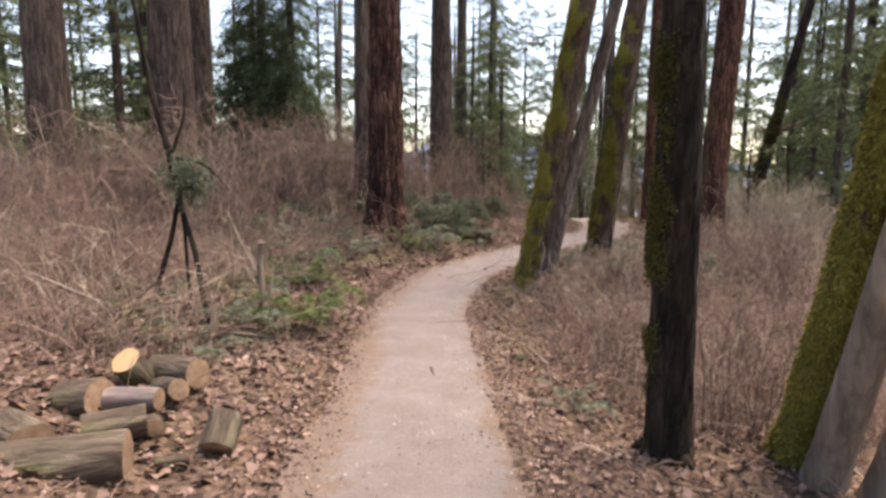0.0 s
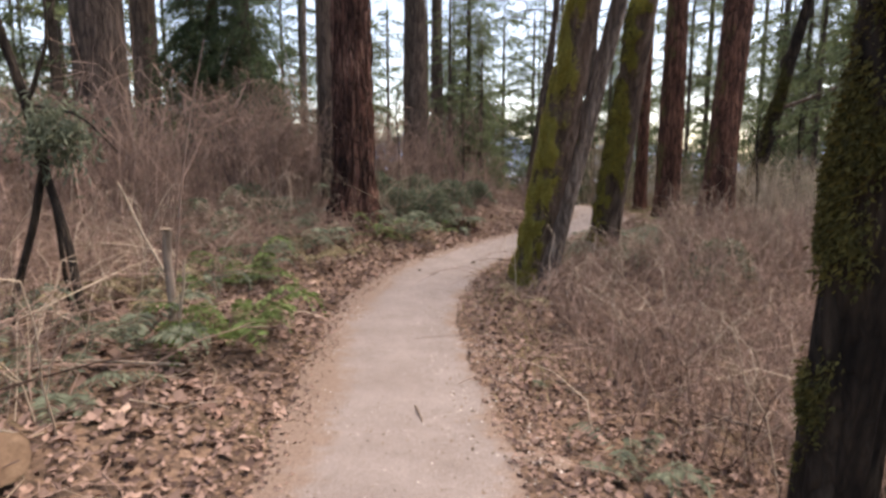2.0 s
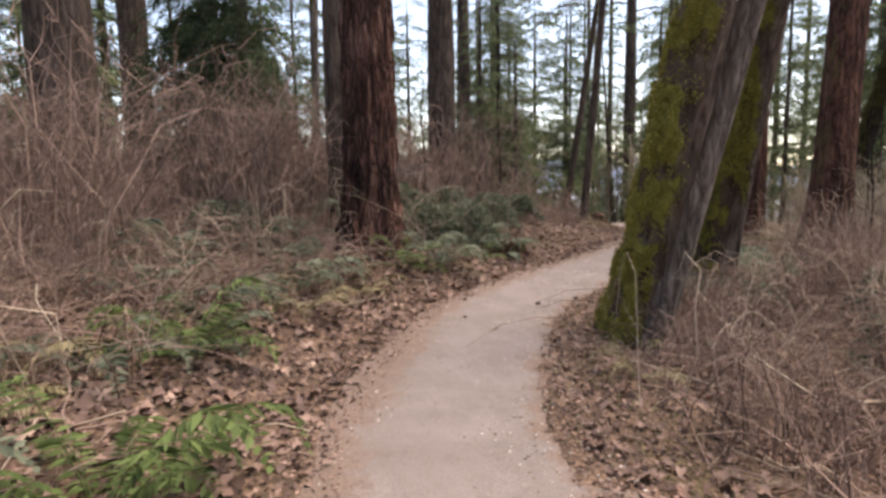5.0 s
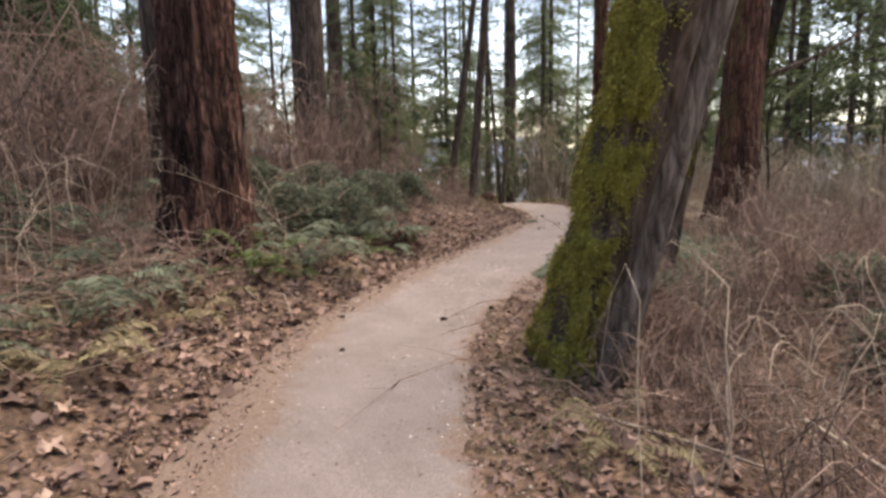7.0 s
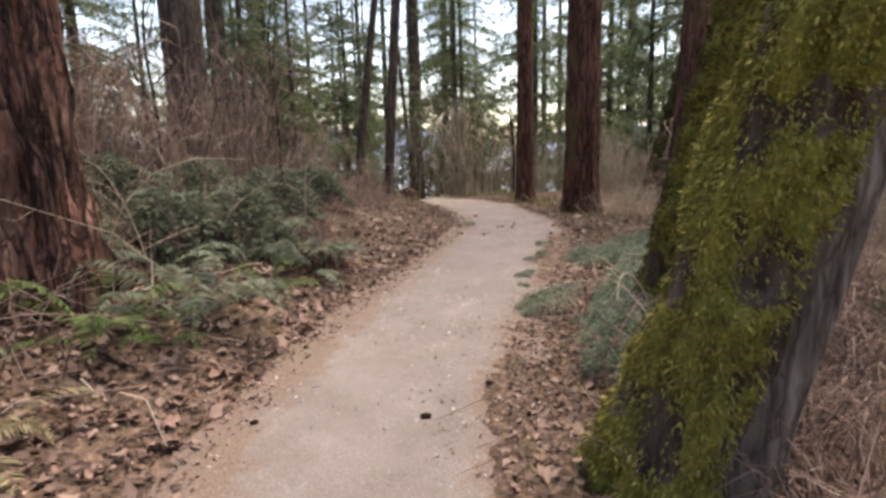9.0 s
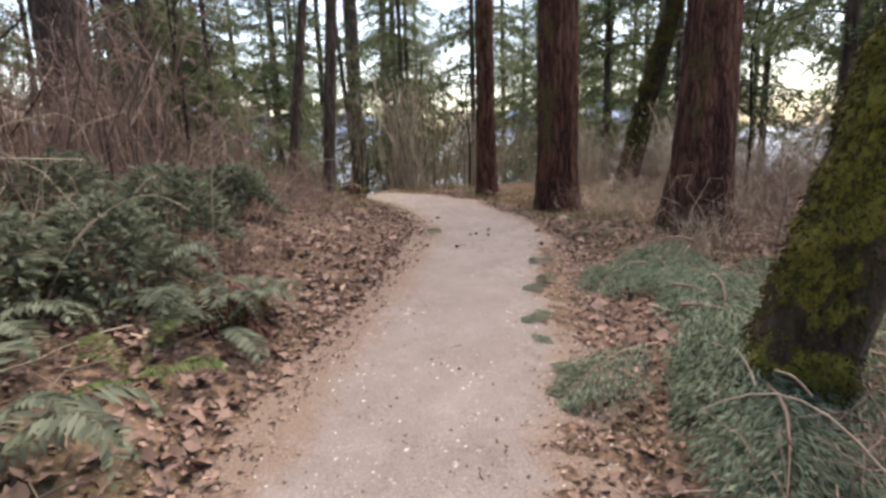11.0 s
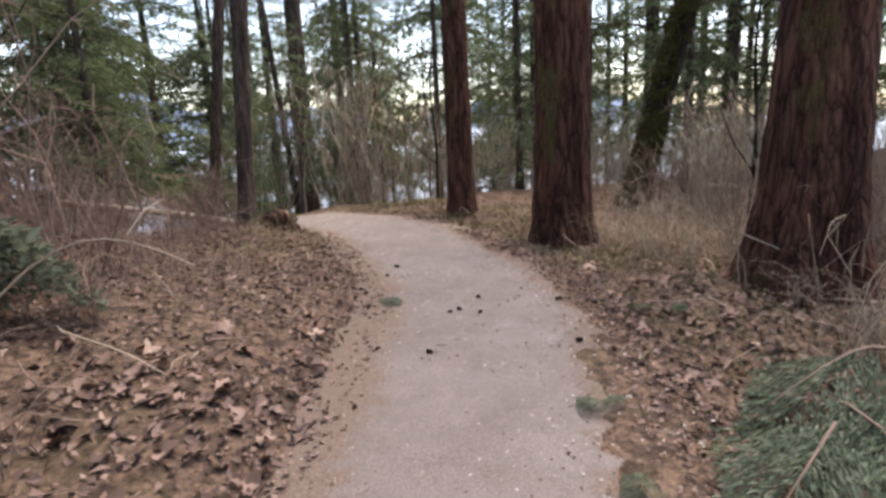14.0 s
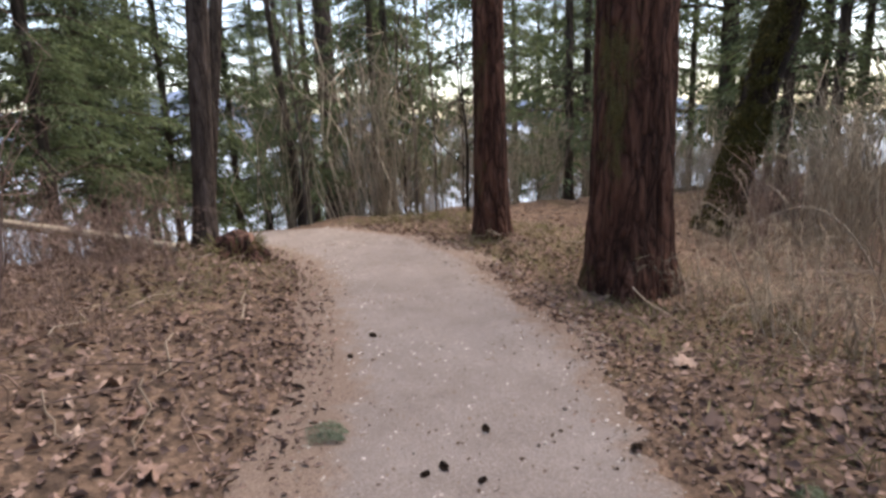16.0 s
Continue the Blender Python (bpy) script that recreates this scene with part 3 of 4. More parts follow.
BIG, BACK, DARK, SLOPE, FAR_LEAN = (0.105, -0.26), (0.04, -0.255), (-0.09, -0.17), (-0.09, -0.38), (0.105, -0.205)
big = tree("mossy_maple", 1.71, 10.8, 0.51, 12, "leaning maple trunk coated in yellow-green moss", M_MOSS, lean=BIG, flare=0.35, furrow=0.12, sides=88, rings=190, ridges=5)
fused_stem(big, 0.13, -0.26, 0.29, 12, (0.195, -0.15), M_GREY)
moss_fuzz(big, BIG, 4.6, 24000, M_MOSSFUZZ, side=(-0.9, -0.2), cover=-0.2, thick=0.06, tuft=0.027)
limb(big, 5.5, BIG, 2.5, 3.5, 2.5, 0.09)
back = tree("mossy_maple", 3.37, 12.5, 0.5, 12, "leaning grey maple trunk streaked with moss", M_MOSS, lean=BACK, flare=0.25, furrow=0.06, sides=56, rings=120, ridges=7)
moss_fuzz(back, BACK, 4.2, 12000, M_MOSSDARK, cover=-0.15, thick=0.04, seed=8)
limb(back, 6.0, BACK, 0.5, 3.5, 2.0, 0.08)
lean_tree = tree("mossy_maple", 10.85, 20.7, 0.46, 11, "crooked leaning trunk dark with moss", M_DARK, lean=FAR_LEAN, flare=0.3, furrow=0.08)
moss_fuzz(lean_tree, FAR_LEAN, 4.5, 4000, M_MOSSDARK, thick=0.05, tuft=0.05, seed=14)
limb(lean_tree, 3.4, FAR_LEAN, -0.9, 3.0, 1.4, 0.07)
dark = tree("dark_maple", 1.8, 4.35, 0.32, 11, "dark wet trunk with moss on one flank", M_DARK, lean=DARK, flare=0.22, furrow=0.06, sides=64, rings=150)
moss_fuzz(dark, DARK, 3.6, 9000, M_MOSSDARK, side=(-1.0, 0.1), cover=-0.65, thick=0.03, tuft=0.026, seed=21)
limb(dark, 5.8, DARK, 0.3, 2.5, 1.8, 0.06)
slope = tree("mossy_maple", 2.85, 4.35, 0.33, 9, "leaning trunk thick with dark green moss", M_MOSS, lean=SLOPE, flare=0.3, sides=56, rings=130)
moss_fuzz(slope, SLOPE, 3.2, 14000, M_MOSSFUZZ, cover=0.25, thick=0.03, tuft=0.03, seed=30)
pale = tree("pale_maple", 2.78, 3.95, 0.25, 9, "leaning smooth pale tan trunk beside a mossy one", M_PALE, lean=(-0.08, -0.36), flare=0.2, sides=36, rings=90)
roots(big, 0.5, M_MOSS, 6, 0.4)
roots(back, 0.46, M_MOSS, 5, 0.9)
roots(dark, 0.38, M_DARK, 5, 0.2)
roots(slope, 0.34, M_MOSS, 5, 1.2)
roots(lean_tree, 0.42, M_DARK, 5, 2.0)
fused_stem(pale, 0.28, -0.22, 0.24, 9, (-0.08, -0.32), M_PALE)


# ---------- brush ----------
def shrub(stems, tall, spread, thick, branches=4):
    """Bare arching stems with side twigs, rooted near the origin."""
    n = 6
    t = np.linspace(0, 1, n)
    a = rng.uniform(0, 2 * np.pi, stems)
    L = tall * rng.uniform(0.5, 1.1, stems)
    out = spread * rng.uniform(0.1, 1.0, stems)
    b0 = rng.normal(size=(stems, 2)) * 0.22 * spread
    ctr = np.stack([np.cos(a), np.sin(a)], 1)
    P = np.zeros((stems, n, 3))
    P[:, :, :2] = b0[:, None] + ctr[:, None] * (out[:, None] * t[None] ** 1.5)[..., None] + np.cumsum(rng.normal(size=(stems, n, 2)) * 0.075 * tall, axis=1)
    P[:, :, 2] = L[:, None] * np.sin(t * rng.uniform(1.2, 2.7, stems)[:, None])
    P[:, 0, 2] = -0.06
    R = thick * rng.uniform(0.5, 1.2, stems)[:, None] * (1.05 - 0.8 * t[None])
    blocks = [tubes(P, R)]
    m = stems * branches
    k = np.repeat(np.arange(stems), branches)
    i = rng.integers(1, n - 1, m)
    start = P[k, i]
    dirn = unit(P[k, i + 1] - P[k, i] + rng.normal(size=(m, 3)) * 0.12 * tall)
    ln = tall * rng.uniform(0.12, 0.4, m)
    tt = np.linspace(0, 1, 4)
    Q = start[:, None] + dirn[:, None] * (ln[:, None] * tt[None])[..., None] + np.cumsum(rng.normal(size=(m, 4, 3)) * 0.02 * tall, axis=1) * (tt[None, :, None] > 0)
    blocks.append(tubes(Q, thick * 0.45 * rng.uniform(0.6, 1.1, m)[:, None] * (1.1 - tt[None])))
    return join(blocks)


SHRUBS = [shrub(24, 1.45, 1.0, 0.0075, 6) for _ in range(7)]
LOWS = [shrub(22, 0.75, 0.8, 0.006, 4) for _ in range(5)]
TANGLES = [shrub(16, 0.42, 1.3, 0.0065, 5) for _ in range(5)]
REEDS = [shrub(30, 1.7, 0.35, 0.0065, 2) for _ in range(4)]
CANES = [shrub(3, 1.1, 1.2, 0.0078, 4) for _ in range(9)]


def scatter(name, kinds, spots, smin, smax, mat, label, category):
    blocks = []
    spots = [p for p in spots if abs((p[0] - 4.1) * 0.71 - (p[1] - 13.5) * 0.71) > 1.0 or abs((p[0] - 4.1) * 0.71 + (p[1] - 13.5) * 0.71) > 2.2]
    xs = np.array([p[0] for p in spots])
    ys = np.array([p[1] for p in spots])
    zs = height(xs, ys)
    for x, y, z in zip(xs, ys, zs):
        s = rng.uniform(smin, smax)
        blocks.append(placed(kinds[rng.integers(len(kinds))], x, y, z, rng.uniform(0, 6.28), s))
    return tagged(part(name, join(blocks), mat), label, category, kind="stuff")


def spots_in(count, x0, x1, y0, y1, dmin, dmax):
    """Random places in a box whose distance left (+) of the path lies between dmin and dmax."""
    out = []
    while len(out) < count:
        x, y = rng.uniform(x0, x1, 400), rng.uniform(y0, y1, 400)
        d, yy = along(x, y)
        # the gravel is wider on the falling side past the maples
        d = d + 0.28 * np.clip((yy - 11) / 4, 0, 1) * (d < 0)
        ok = (d > dmin) & (d < dmax)
        out += list(zip(x[ok], y[ok]))
    return out[:count]


scatter("brush_thicket", SHRUBS, spots_in(120, -10, 0, 6.5, 21, 4.2, 10.5), 0.6, 1.15, M_TWIG, "dense bare brown brush on the rising bank", "brush")
scatter("brush_thicket", SHRUBS, spots_in(60, -12, 6, 16, 30, 2.2, 14), 0.7, 1.1, M_TWIG, "bare brown brush among the far trunks", "brush")
scatter("low_brush", TANGLES, spots_in(150, -8, 2, 4.4, 15, 2.3, 6.0), 0.7, 1.25, M_TWIG, "flattened tangle of dead bramble on the bank", "brush")
scatter("low_brush", LOWS, spots_in(110, -9, 3, 5.0, 23, 2.6, 6.5), 0.5, 1.0, M_TWIG, "low tangled bare twigs along the bank", "brush")
scatter("brush_thicket", SHRUBS, spots_in(64, 1.5, 9, 4.6, 14, -8, -2.5), 0.5, 0.95, M_TWIG, "dense bare brown brush on the falling slope", "brush")
scatter("low_brush", TANGLES, spots_in(70, 1.2, 7, 4.6, 13, -5.5, -1.7), 0.7, 1.3, M_TWIG, "sprawling dead bramble on the slope below the path", "brush")
scatter("low_brush", LOWS, spots_in(85, 1.2, 9, 4.6, 15, -7, -1.8), 0.6, 1.15, M_TWIG, "low tangled bare twigs on the slope below the path", "brush")
scatter("stalk_thicket", REEDS, spots_in(150, 5, 22, 9, 30, -15, -3.6), 0.7, 1.15, M_REED, "tall tan upright stalks beyond the path", "brush")
scatter("pale_canes", CANES, spots_in(60, -6, 1, 4.5, 16, 2.0, 5) + spots_in(70, 1.4, 7, 4.8, 15, -5, -1.6) + spots_in(16, 5.5, 9, 14, 18, -5, -2), 0.6, 1.1, M_CANE, "pale dead bramble canes arching over the brush", "bramble")
scatter("low_brush", LOWS, spots_in(60, -1, 5.5, 16, 26, 1.9, 6), 0.4, 0.9, M_TWIG, "low bare twigs on the bank by the bend", "brush")
scatter("brush_thicket", SHRUBS, spots_in(40, -4, 4.5, 18, 28, 3.0, 8), 0.4, 0.75, M_TWIG, "bare brown brush behind the bend", "brush")
scatter("low_brush", LOWS, spots_in(30, 1.9, 4.5, 10.6, 13.4, -3.2, -1.45), 0.7, 1.2, M_TWIG, "bare twigs around the feet of the leaning maples", "brush")
scatter("brush_thicket", SHRUBS, spots_in(44, -1.5, 4.3, 21.6, 27, 1.7, 7), 0.4, 0.8, M_TWIG, "dark bare brush where the bank falls away", "brush")
scatter("brush_thicket", SHRUBS, spots_in(40, -7, 2, 23, 30, 2.5, 12), 0.7, 1.15, M_TWIG, "bare brush along the far edge of the bank", "brush")
scatter("low_brush", TANGLES, spots_in(34, -1, 4.3, 15.5, 21.5, 1.9, 5), 0.5, 0.9, M_TWIG, "sparse dead tangle over the leaves by the bend", "brush")
scatter("tall_brush", SHRUBS, spots_in(26, -4, 0.6, 15.5, 22, 3.4, 8) + spots_in(30, -9, -2.6, 10, 17.5, 4.0, 9), 1.2, 1.9, M_TWIG, "tall bare grey-brown brush between the trunks", "brush")
scatter("brush_thicket", SHRUBS, spots_in(46, 8.6, 15, 12, 21, -9, -3.4), 0.45, 0.9, M_TWIG, "bare brown brush behind the stout firs", "brush")
scatter("low_brush", LOWS, spots_in(45, 6, 11, 13, 20, -5.5, -2.0), 0.35, 0.8, M_REED, "low pale twigs around the stout firs", "brush")
scatter("sapling_thicket", REEDS, spots_in(18, 5.5, 13.5, 23.2, 31, -9, -1.5), 0.4, 1.9, M_REED, "thin pale saplings and stalks at the crest", "brush")


# ---------- fallen leaves, gravel, grass ----------
def litter(count, box, dmin, dmax, size):
    s = np.array(spots_in(count, *box, dmin, dmax))
    z = height(s[:, 0], s[:, 1]) + rng.uniform(0.003, 0.03, count)
    a = rng.uniform(0, 6.28, count)
    D = np.stack([np.cos(a), np.sin(a), rng.normal(size=count) * 0.4], 1)
    up = np.stack([rng.normal(size=count) * 0.6, rng.normal(size=count) * 0.6, np.ones(count)], 1)
    return blades(np.column_stack([s, z]), D, size * rng.uniform(0.35, 1.0, count) ** 1.0 * rng.choice([0.7, 1.0, 1.5], count), size * rng.uniform(0.3, 0.8, count), 0.2, up)


tagged(part("leaf_litter", join([litter(36000, (-5, 6, 1.5, 26), 0.75, 4.2, 0.062), litter(7000, (-8, 3, 2, 25), 3.5, 8, 0.075), litter(24000, (0, 8, 1.5, 24), -3.6, -0.72, 0.06), litter(4000, (2, 12, 3, 24), -8, -3, 0.075)]), M_LITTER),
       "fallen brown and tan leaves on the forest floor", "leaf litter", kind="stuff")
tagged(part("leaf_scraps", join([litter(7000, (-3, 8, 1, 24), 0.62, 1.1, 0.04), litter(3200, (-3, 8, 1, 24), 0.3, 0.75, 0.034), litter(6000, (-3, 8, 1, 24), -1.1, -0.62, 0.042), litter(900, (-3, 8, 1, 24), -0.7, -0.4, 0.03), litter(1700, (-3, 8, 1, 24), -0.6, 0.4, 0.028)]), M_LITTER),
       "small leaf scraps trodden into the path's edges", "leaf litter", kind="stuff")


def twig_litter(count, box, dmin, dmax, lmin, lmax, rad, lift):
    s = np.array(spots_in(count, *box, dmin, dmax))
    z = height(s[:, 0], s[:, 1]) + lift
    a = rng.uniform(0, 6.28, count)
    ln = rng.uniform(lmin, lmax, count)
    t = np.linspace(-0.5, 0.5, 5)
    P = np.column_stack([s, z])[:, None] + (np.stack([np.cos(a), np.sin(a), rng.normal(size=count) * 0.18], 1) * ln[:, None])[:, None] * t[None, :, None]
    P[:, 1:4] += rng.normal(size=(count, 3, 3)) * ln[:, None, None] * 0.06
    return tubes(P, rad * rng.uniform(0.5, 1.3, count)[:, None] * np.linspace(1.1, 0.5, 5)[None])


tagged(part("twig_litter", join([twig_litter(900, (-6, 6, 2, 25), 1.0, 6, 0.15, 0.7, 0.005, 0.04), twig_litter(700, (0, 10, 2, 24), -6, -0.95, 0.15, 0.7, 0.005, 0.04)]), M_TWIG), "thin dead twigs lying among the leaves", "twigs", kind="stuff")
tagged(part("pale_twigs", join([twig_litter(160, (-6, 6, 3, 25), 1.2, 6, 0.3, 1.1, 0.006, 0.08), twig_litter(150, (0, 9, 3, 22), -6, -1.2, 0.3, 1.1, 0.006, 0.08)]), M_CANE), "bleached dead twigs lying over the brush", "twigs", kind="stuff")
tagged(part("path_twigs", twig_litter(60, (-3, 8, 1, 24), -0.8, 0.7, 0.03, 0.12, 0.003, 0.055), M_CRUMB), "short dark twig bits on the gravel", "twigs", kind="stuff")


def chips(count, dmin, dmax, size, lift):
    s = np.array(spots_in(count, -3, 8, 1, 24, dmin, dmax))
    d, yy = along(s[:, 0], s[:, 1])
    z = path_height(yy) + lift
    r = size * rng.uniform(0.4, 1.3, count)
    base = np.array([[1, 0, 0], [-0.5, 0.8, 0], [-0.5, -0.8, 0], [0, 0, 0.8]])
    base = base[None] * (1 + 0.35 * rng.normal(size=(count, 4, 3)))
    V = base * r[:, None, None] + np.column_stack([s, z])[:, None]
    k = np.arange(count)[:, None] * 4
    F = np.concatenate([k + np.array(q) for q in ([0, 1, 3], [1, 2, 3], [2, 0, 3])])
    return V.reshape(-1, 3), F


tagged(part("gravel_chips", chips(5000, -0.95, 0.75, 0.010, 0.018), M_CHIP), "pale gravel chips loose on the path", "gravel", kind="stuff")
tagged(part("bark_crumbs", chips(4200, -0.95, 0.85, 0.011, 0.018), M_CRUMB), "dark bark crumbs scattered over the gravel", "gravel", kind="stuff")


def tufts(spots, blades_each, tall):
    s = np.repeat(np.array(spots), blades_each, axis=0)
    n = len(s)
    s = s + rng.normal(size=(n, 2)) * 0.13
    z = height(s[:, 0], s[:, 1])
    D = np.stack([rng.normal(size=n) * 1.0, rng.normal(size=n) * 1.0, np.ones(n)], 1)
    return blades(np.column_stack([s, z]), D, tall * rng.uniform(0.3, 1.3, n), 0.005, 0.03)


tagged(part("verge_grass", tufts(spots_in(420, 4, 10, 14.5, 24.5, -2.6, -0.95) + spots_in(110, 3.0, 6, 20, 25.5, 0.9, 1.8) + spots_in(60, 0.5, 3, 6, 13, -1.5, -0.9), 16, 0.15), M_GRASS),
       "dry yellow-green grass tufts along the path's verge", "grass", kind="stuff")


# ---------- ferns ----------
def frond(length, arch):
    n = 8
    t = np.linspace(0, 1, n)
    x = length * np.sin(t * 1.35) / math.sin(1.35) * 0.95
    z = arch * length * (np.sin(t * 2.5)) - 0.12 * length * t ** 2
    stem = np.stack([x, 0 * x, z], 1)
    wood = tubes(stem[None], (0.005 * (1.1 - t))[None], 3)
    m = 22
    p = np.repeat(np.linspace(0.12, 0.99, m), 2)
    B = np.stack([np.interp(p, t, stem[:, 0]), 0 * p, np.interp(p, t, stem[:, 2])], 1)
    sg = np.tile([1, -1], m)
    D = np.stack([0.45 + 0 * p, sg, -0.25 + 0 * p], 1) + rng.normal(size=(2 * m, 3)) * 0.08
    ln = 0.17 * length * np.sin(np.clip(p * 1.05, 0, 1) * 2.9) + 0.02
    leaf = blades(B, D, ln, 0.042 + 0 * p, 0.06, np.array([0, 0, 1.0]))
    return tri_mesh("frond", *join([wood, leaf]))


def frond_set(mat):
    out = []
    for arch in (0.25, 0.4, 0.55, 0.7):
        me = frond(1.0, arch)
        me.materials.append(mat)
        out.append(me)
    return out


FRONDS = {"green": frond_set(M_FERN), "grey": frond_set(M_FERN2), "brown": frond_set(M_FERN3)}


def fern(x, y, size, colour, count, label):
    root = thing("sword_fern", x, y, ground_at(x, y) + 0.01, label, "fern", "ferns beside the path")
    for i in range(count):
        ob = part("frond", FRONDS[colour][rng.integers(4)], None, root)
        s = size * rng.uniform(0.8, 1.35)
        ob.matrix_local = pose(0, 0, 0, rng.uniform(-12, 12), rng.uniform(-12, 12), 360 * i / count + rng.uniform(-14, 14)) @ Matrix.Diagonal((s, s, s, 1))
    return root


GREEN, GREY, DRY = "fresh green sword fern at the path's edge", "dull grey-green sword fern on the bank", "half-withered fern sprawling among dead leaves"
for x, y, s, c, k, lab in [(-1.72, 6.95, 0.68, "green", 20, GREEN), (-2.25, 9.05, 0.6, "green", 18, GREEN), (-2.35, 6.5, 0.6, "grey", 12, GREY), (-2.4, 5.6, 0.5, "grey", 10, GREY),
                           (-2.2, 9.3, 0.5, "grey", 10, GREY), (-2.0, 11.4, 0.65, "grey", 14, GREY), (-1.8, 12.4, 0.6, "grey", 12, GREY), (-2.9, 12.9, 0.7, "grey", 12, GREY), (-0.3, 13.3, 0.6, "grey", 14, GREY),
                           (-0.85, 13.0, 0.5, "green", 8, DRY), (0.85, 14.8, 0.5, "grey", 11, GREY), (0.4, 15.6, 0.55, "grey", 9, GREY), (-0.5, 14.6, 0.7, "grey", 12, GREY),
                           (-1.7, 10.4, 0.5, "brown", 10, DRY), (-3.2, 10.4, 0.65, "grey", 12, GREY), (0.75, 15.0, 0.5, "grey", 7, GREY), (-3.0, 8.2, 0.55, "brown", 10, DRY),
                           (-1.0, 15.6, 0.8, "grey", 14, GREY), (-2.6, 14.2, 0.8, "grey", 14, GREY), (1.3, 9.4, 0.35, "brown", 8, DRY), (1.25, 5.2, 0.4, "grey", 8, GREY), (-3.6, 11.8, 0.7, "grey", 12, GREY),
                           (-0.2, 16.6, 0.8, "grey", 12, GREY), (0.35, 14.1, 0.35, "green", 6, GREEN), (-0.45, 12.98, 0.32, "green", 7, GREEN), (0.9, 14.85, 0.5, "grey", 9, GREY),
                           (-2.75, 7.6, 0.5, "brown", 10, DRY), (-3.4, 6.3, 0.55, "grey", 10, DRY), (-3.1, 5.5, 0.5, "brown", 9, DRY), (-2.6, 8.4, 0.5, "grey", 9, GREY), (-3.6, 7.3, 0.5, "brown", 9, DRY), (-2.2, 10.3, 0.5, "grey", 9, GREY), (-1.3, 11.9, 0.5, "brown", 9, DRY)]:
    fern(x, y, s, c, k, lab)


# ---------- cut fir boughs lying beside the path ----------
def cut_bough(x, y, rz, length, lift=0.0):
    root = thing("cut_fir_bough", x, y, ground_at(x, y) + 0.06 + lift, "cut green fir bough lying on the path's edge", "branch", "cut boughs")
    w, nd = bough(1.0, 0.2 if lift > 0 else 0.05, 1900, 0.05, 0.6)
    for nm, vf, mt in (("stem", w, M_TWIG), ("needles", nd, M_BOUGH)):
        ob = part(nm, vf, mt, root)
        ob.matrix_local = pose(0, 0, 0.05, rng.uniform(-10, 10), rng.uniform(-8, 8), rz) @ Matrix.Diagonal((length, length, length, 1))


# a long heap that runs beside the path, then loose sprigs on the gravel
HEAP = [(2.7, 12.7), (3.0, 12.3), (3.35, 12.3), (4.6, 14.75), (4.9, 14.95), (2.85, 13.1), (2.85, 12.45), (3.2, 12.55), (3.45, 12.95), (3.35, 13.35), (3.8, 13.0), (3.75, 13.5), (4.15, 13.35), (4.25, 13.8), (3.95, 13.9), (4.55, 13.65), (4.5, 14.15), (4.8, 14.0), (4.75, 14.5), (5.1, 14.35), (5.25, 14.75), (3.6, 12.7), (4.0, 13.15), (4.4, 13.45), (5.5, 14.9), (3.05, 12.9)]
for k, (x, y) in enumerate(HEAP):
    cut_bough(x + 0.16, y - 0.1, (205 + 47 * k) % 110 + 170 + 12 * math.sin(k * 3.1), 0.72 + 0.3 * abs(math.sin(k * 1.9)), 0.05 + 0.12 * abs(math.sin(k * 2.3)))
for k, (x, y) in enumerate([(4.13, 15.47), (3.66, 14.76), (4.03, 16.67), (2.94, 15.63), (3.09, 14.25), (4.04, 17.9), (5.6, 16.1), (4.08, 15.37), (3.6, 14.66), (3.05, 14.2), (2.77, 13.95), (2.5, 13.4), (5.45, 16.3), (0.95, 6.5)]):
    cut_bough(x, y, 63 * k, 0.16 + 0.08 * abs(math.sin(k * 1.7)), -0.07)


# ---------- evergreen shrubs on the bank ----------
def evergreen_shrub(x, y, tall, wide):
    z = ground_at(x, y)
    root = thing("evergreen_shrub", x, y, z, "low grey-green leafy evergreen shrub on the bank", "shrub", "evergreen shrubs")
    part("stem", placed(LOWS[rng.integers(len(LOWS))], 0, 0, 0, 0, tall), M_TWIG, root)
    n = 1500
    a = rng.uniform(0, 6.28, n)
    r = wide * np.sqrt(rng.uniform(0, 1, n)) * (0.8 + 0.3 * np.sin(a * 3 + x))
    h = tall * (0.25 + 0.75 * rng.uniform(0, 1, n) ** 0.6) * np.clip(1.1 - (r / wide) ** 2, 0.15, 1)
    B = np.stack([r * np.cos(a), r * np.sin(a), h], 1)
    D = np.stack([np.cos(a), np.sin(a), 0.3 + 0 * a], 1) + rng.normal(size=(n, 3)) * 0.6
    tagged(part("leaves", blades(B, D, 0.09 * rng.uniform(0.6, 1.3, n), 0.04, 0.14, np.array([0, 0, 1.0])), M_FERN2, root), kind="stuff")


for x, y, t, w in [(0.25, 15.5, 0.75, 0.6), (-0.35, 15.0, 0.7, 0.55), (0.75, 16.5, 0.8, 0.6), (-1.2, 16.2, 0.8, 0.7), (-0.1, 17.4, 0.8, 0.7), (-3.4, 13.4, 0.7, 0.7), (1.5, 17.6, 0.6, 0.5), (5.0, 11.3, 0.6, 0.6), (4.2, 10.2, 0.5, 0.5)]:
    evergreen_shrub(x, y, t, w)


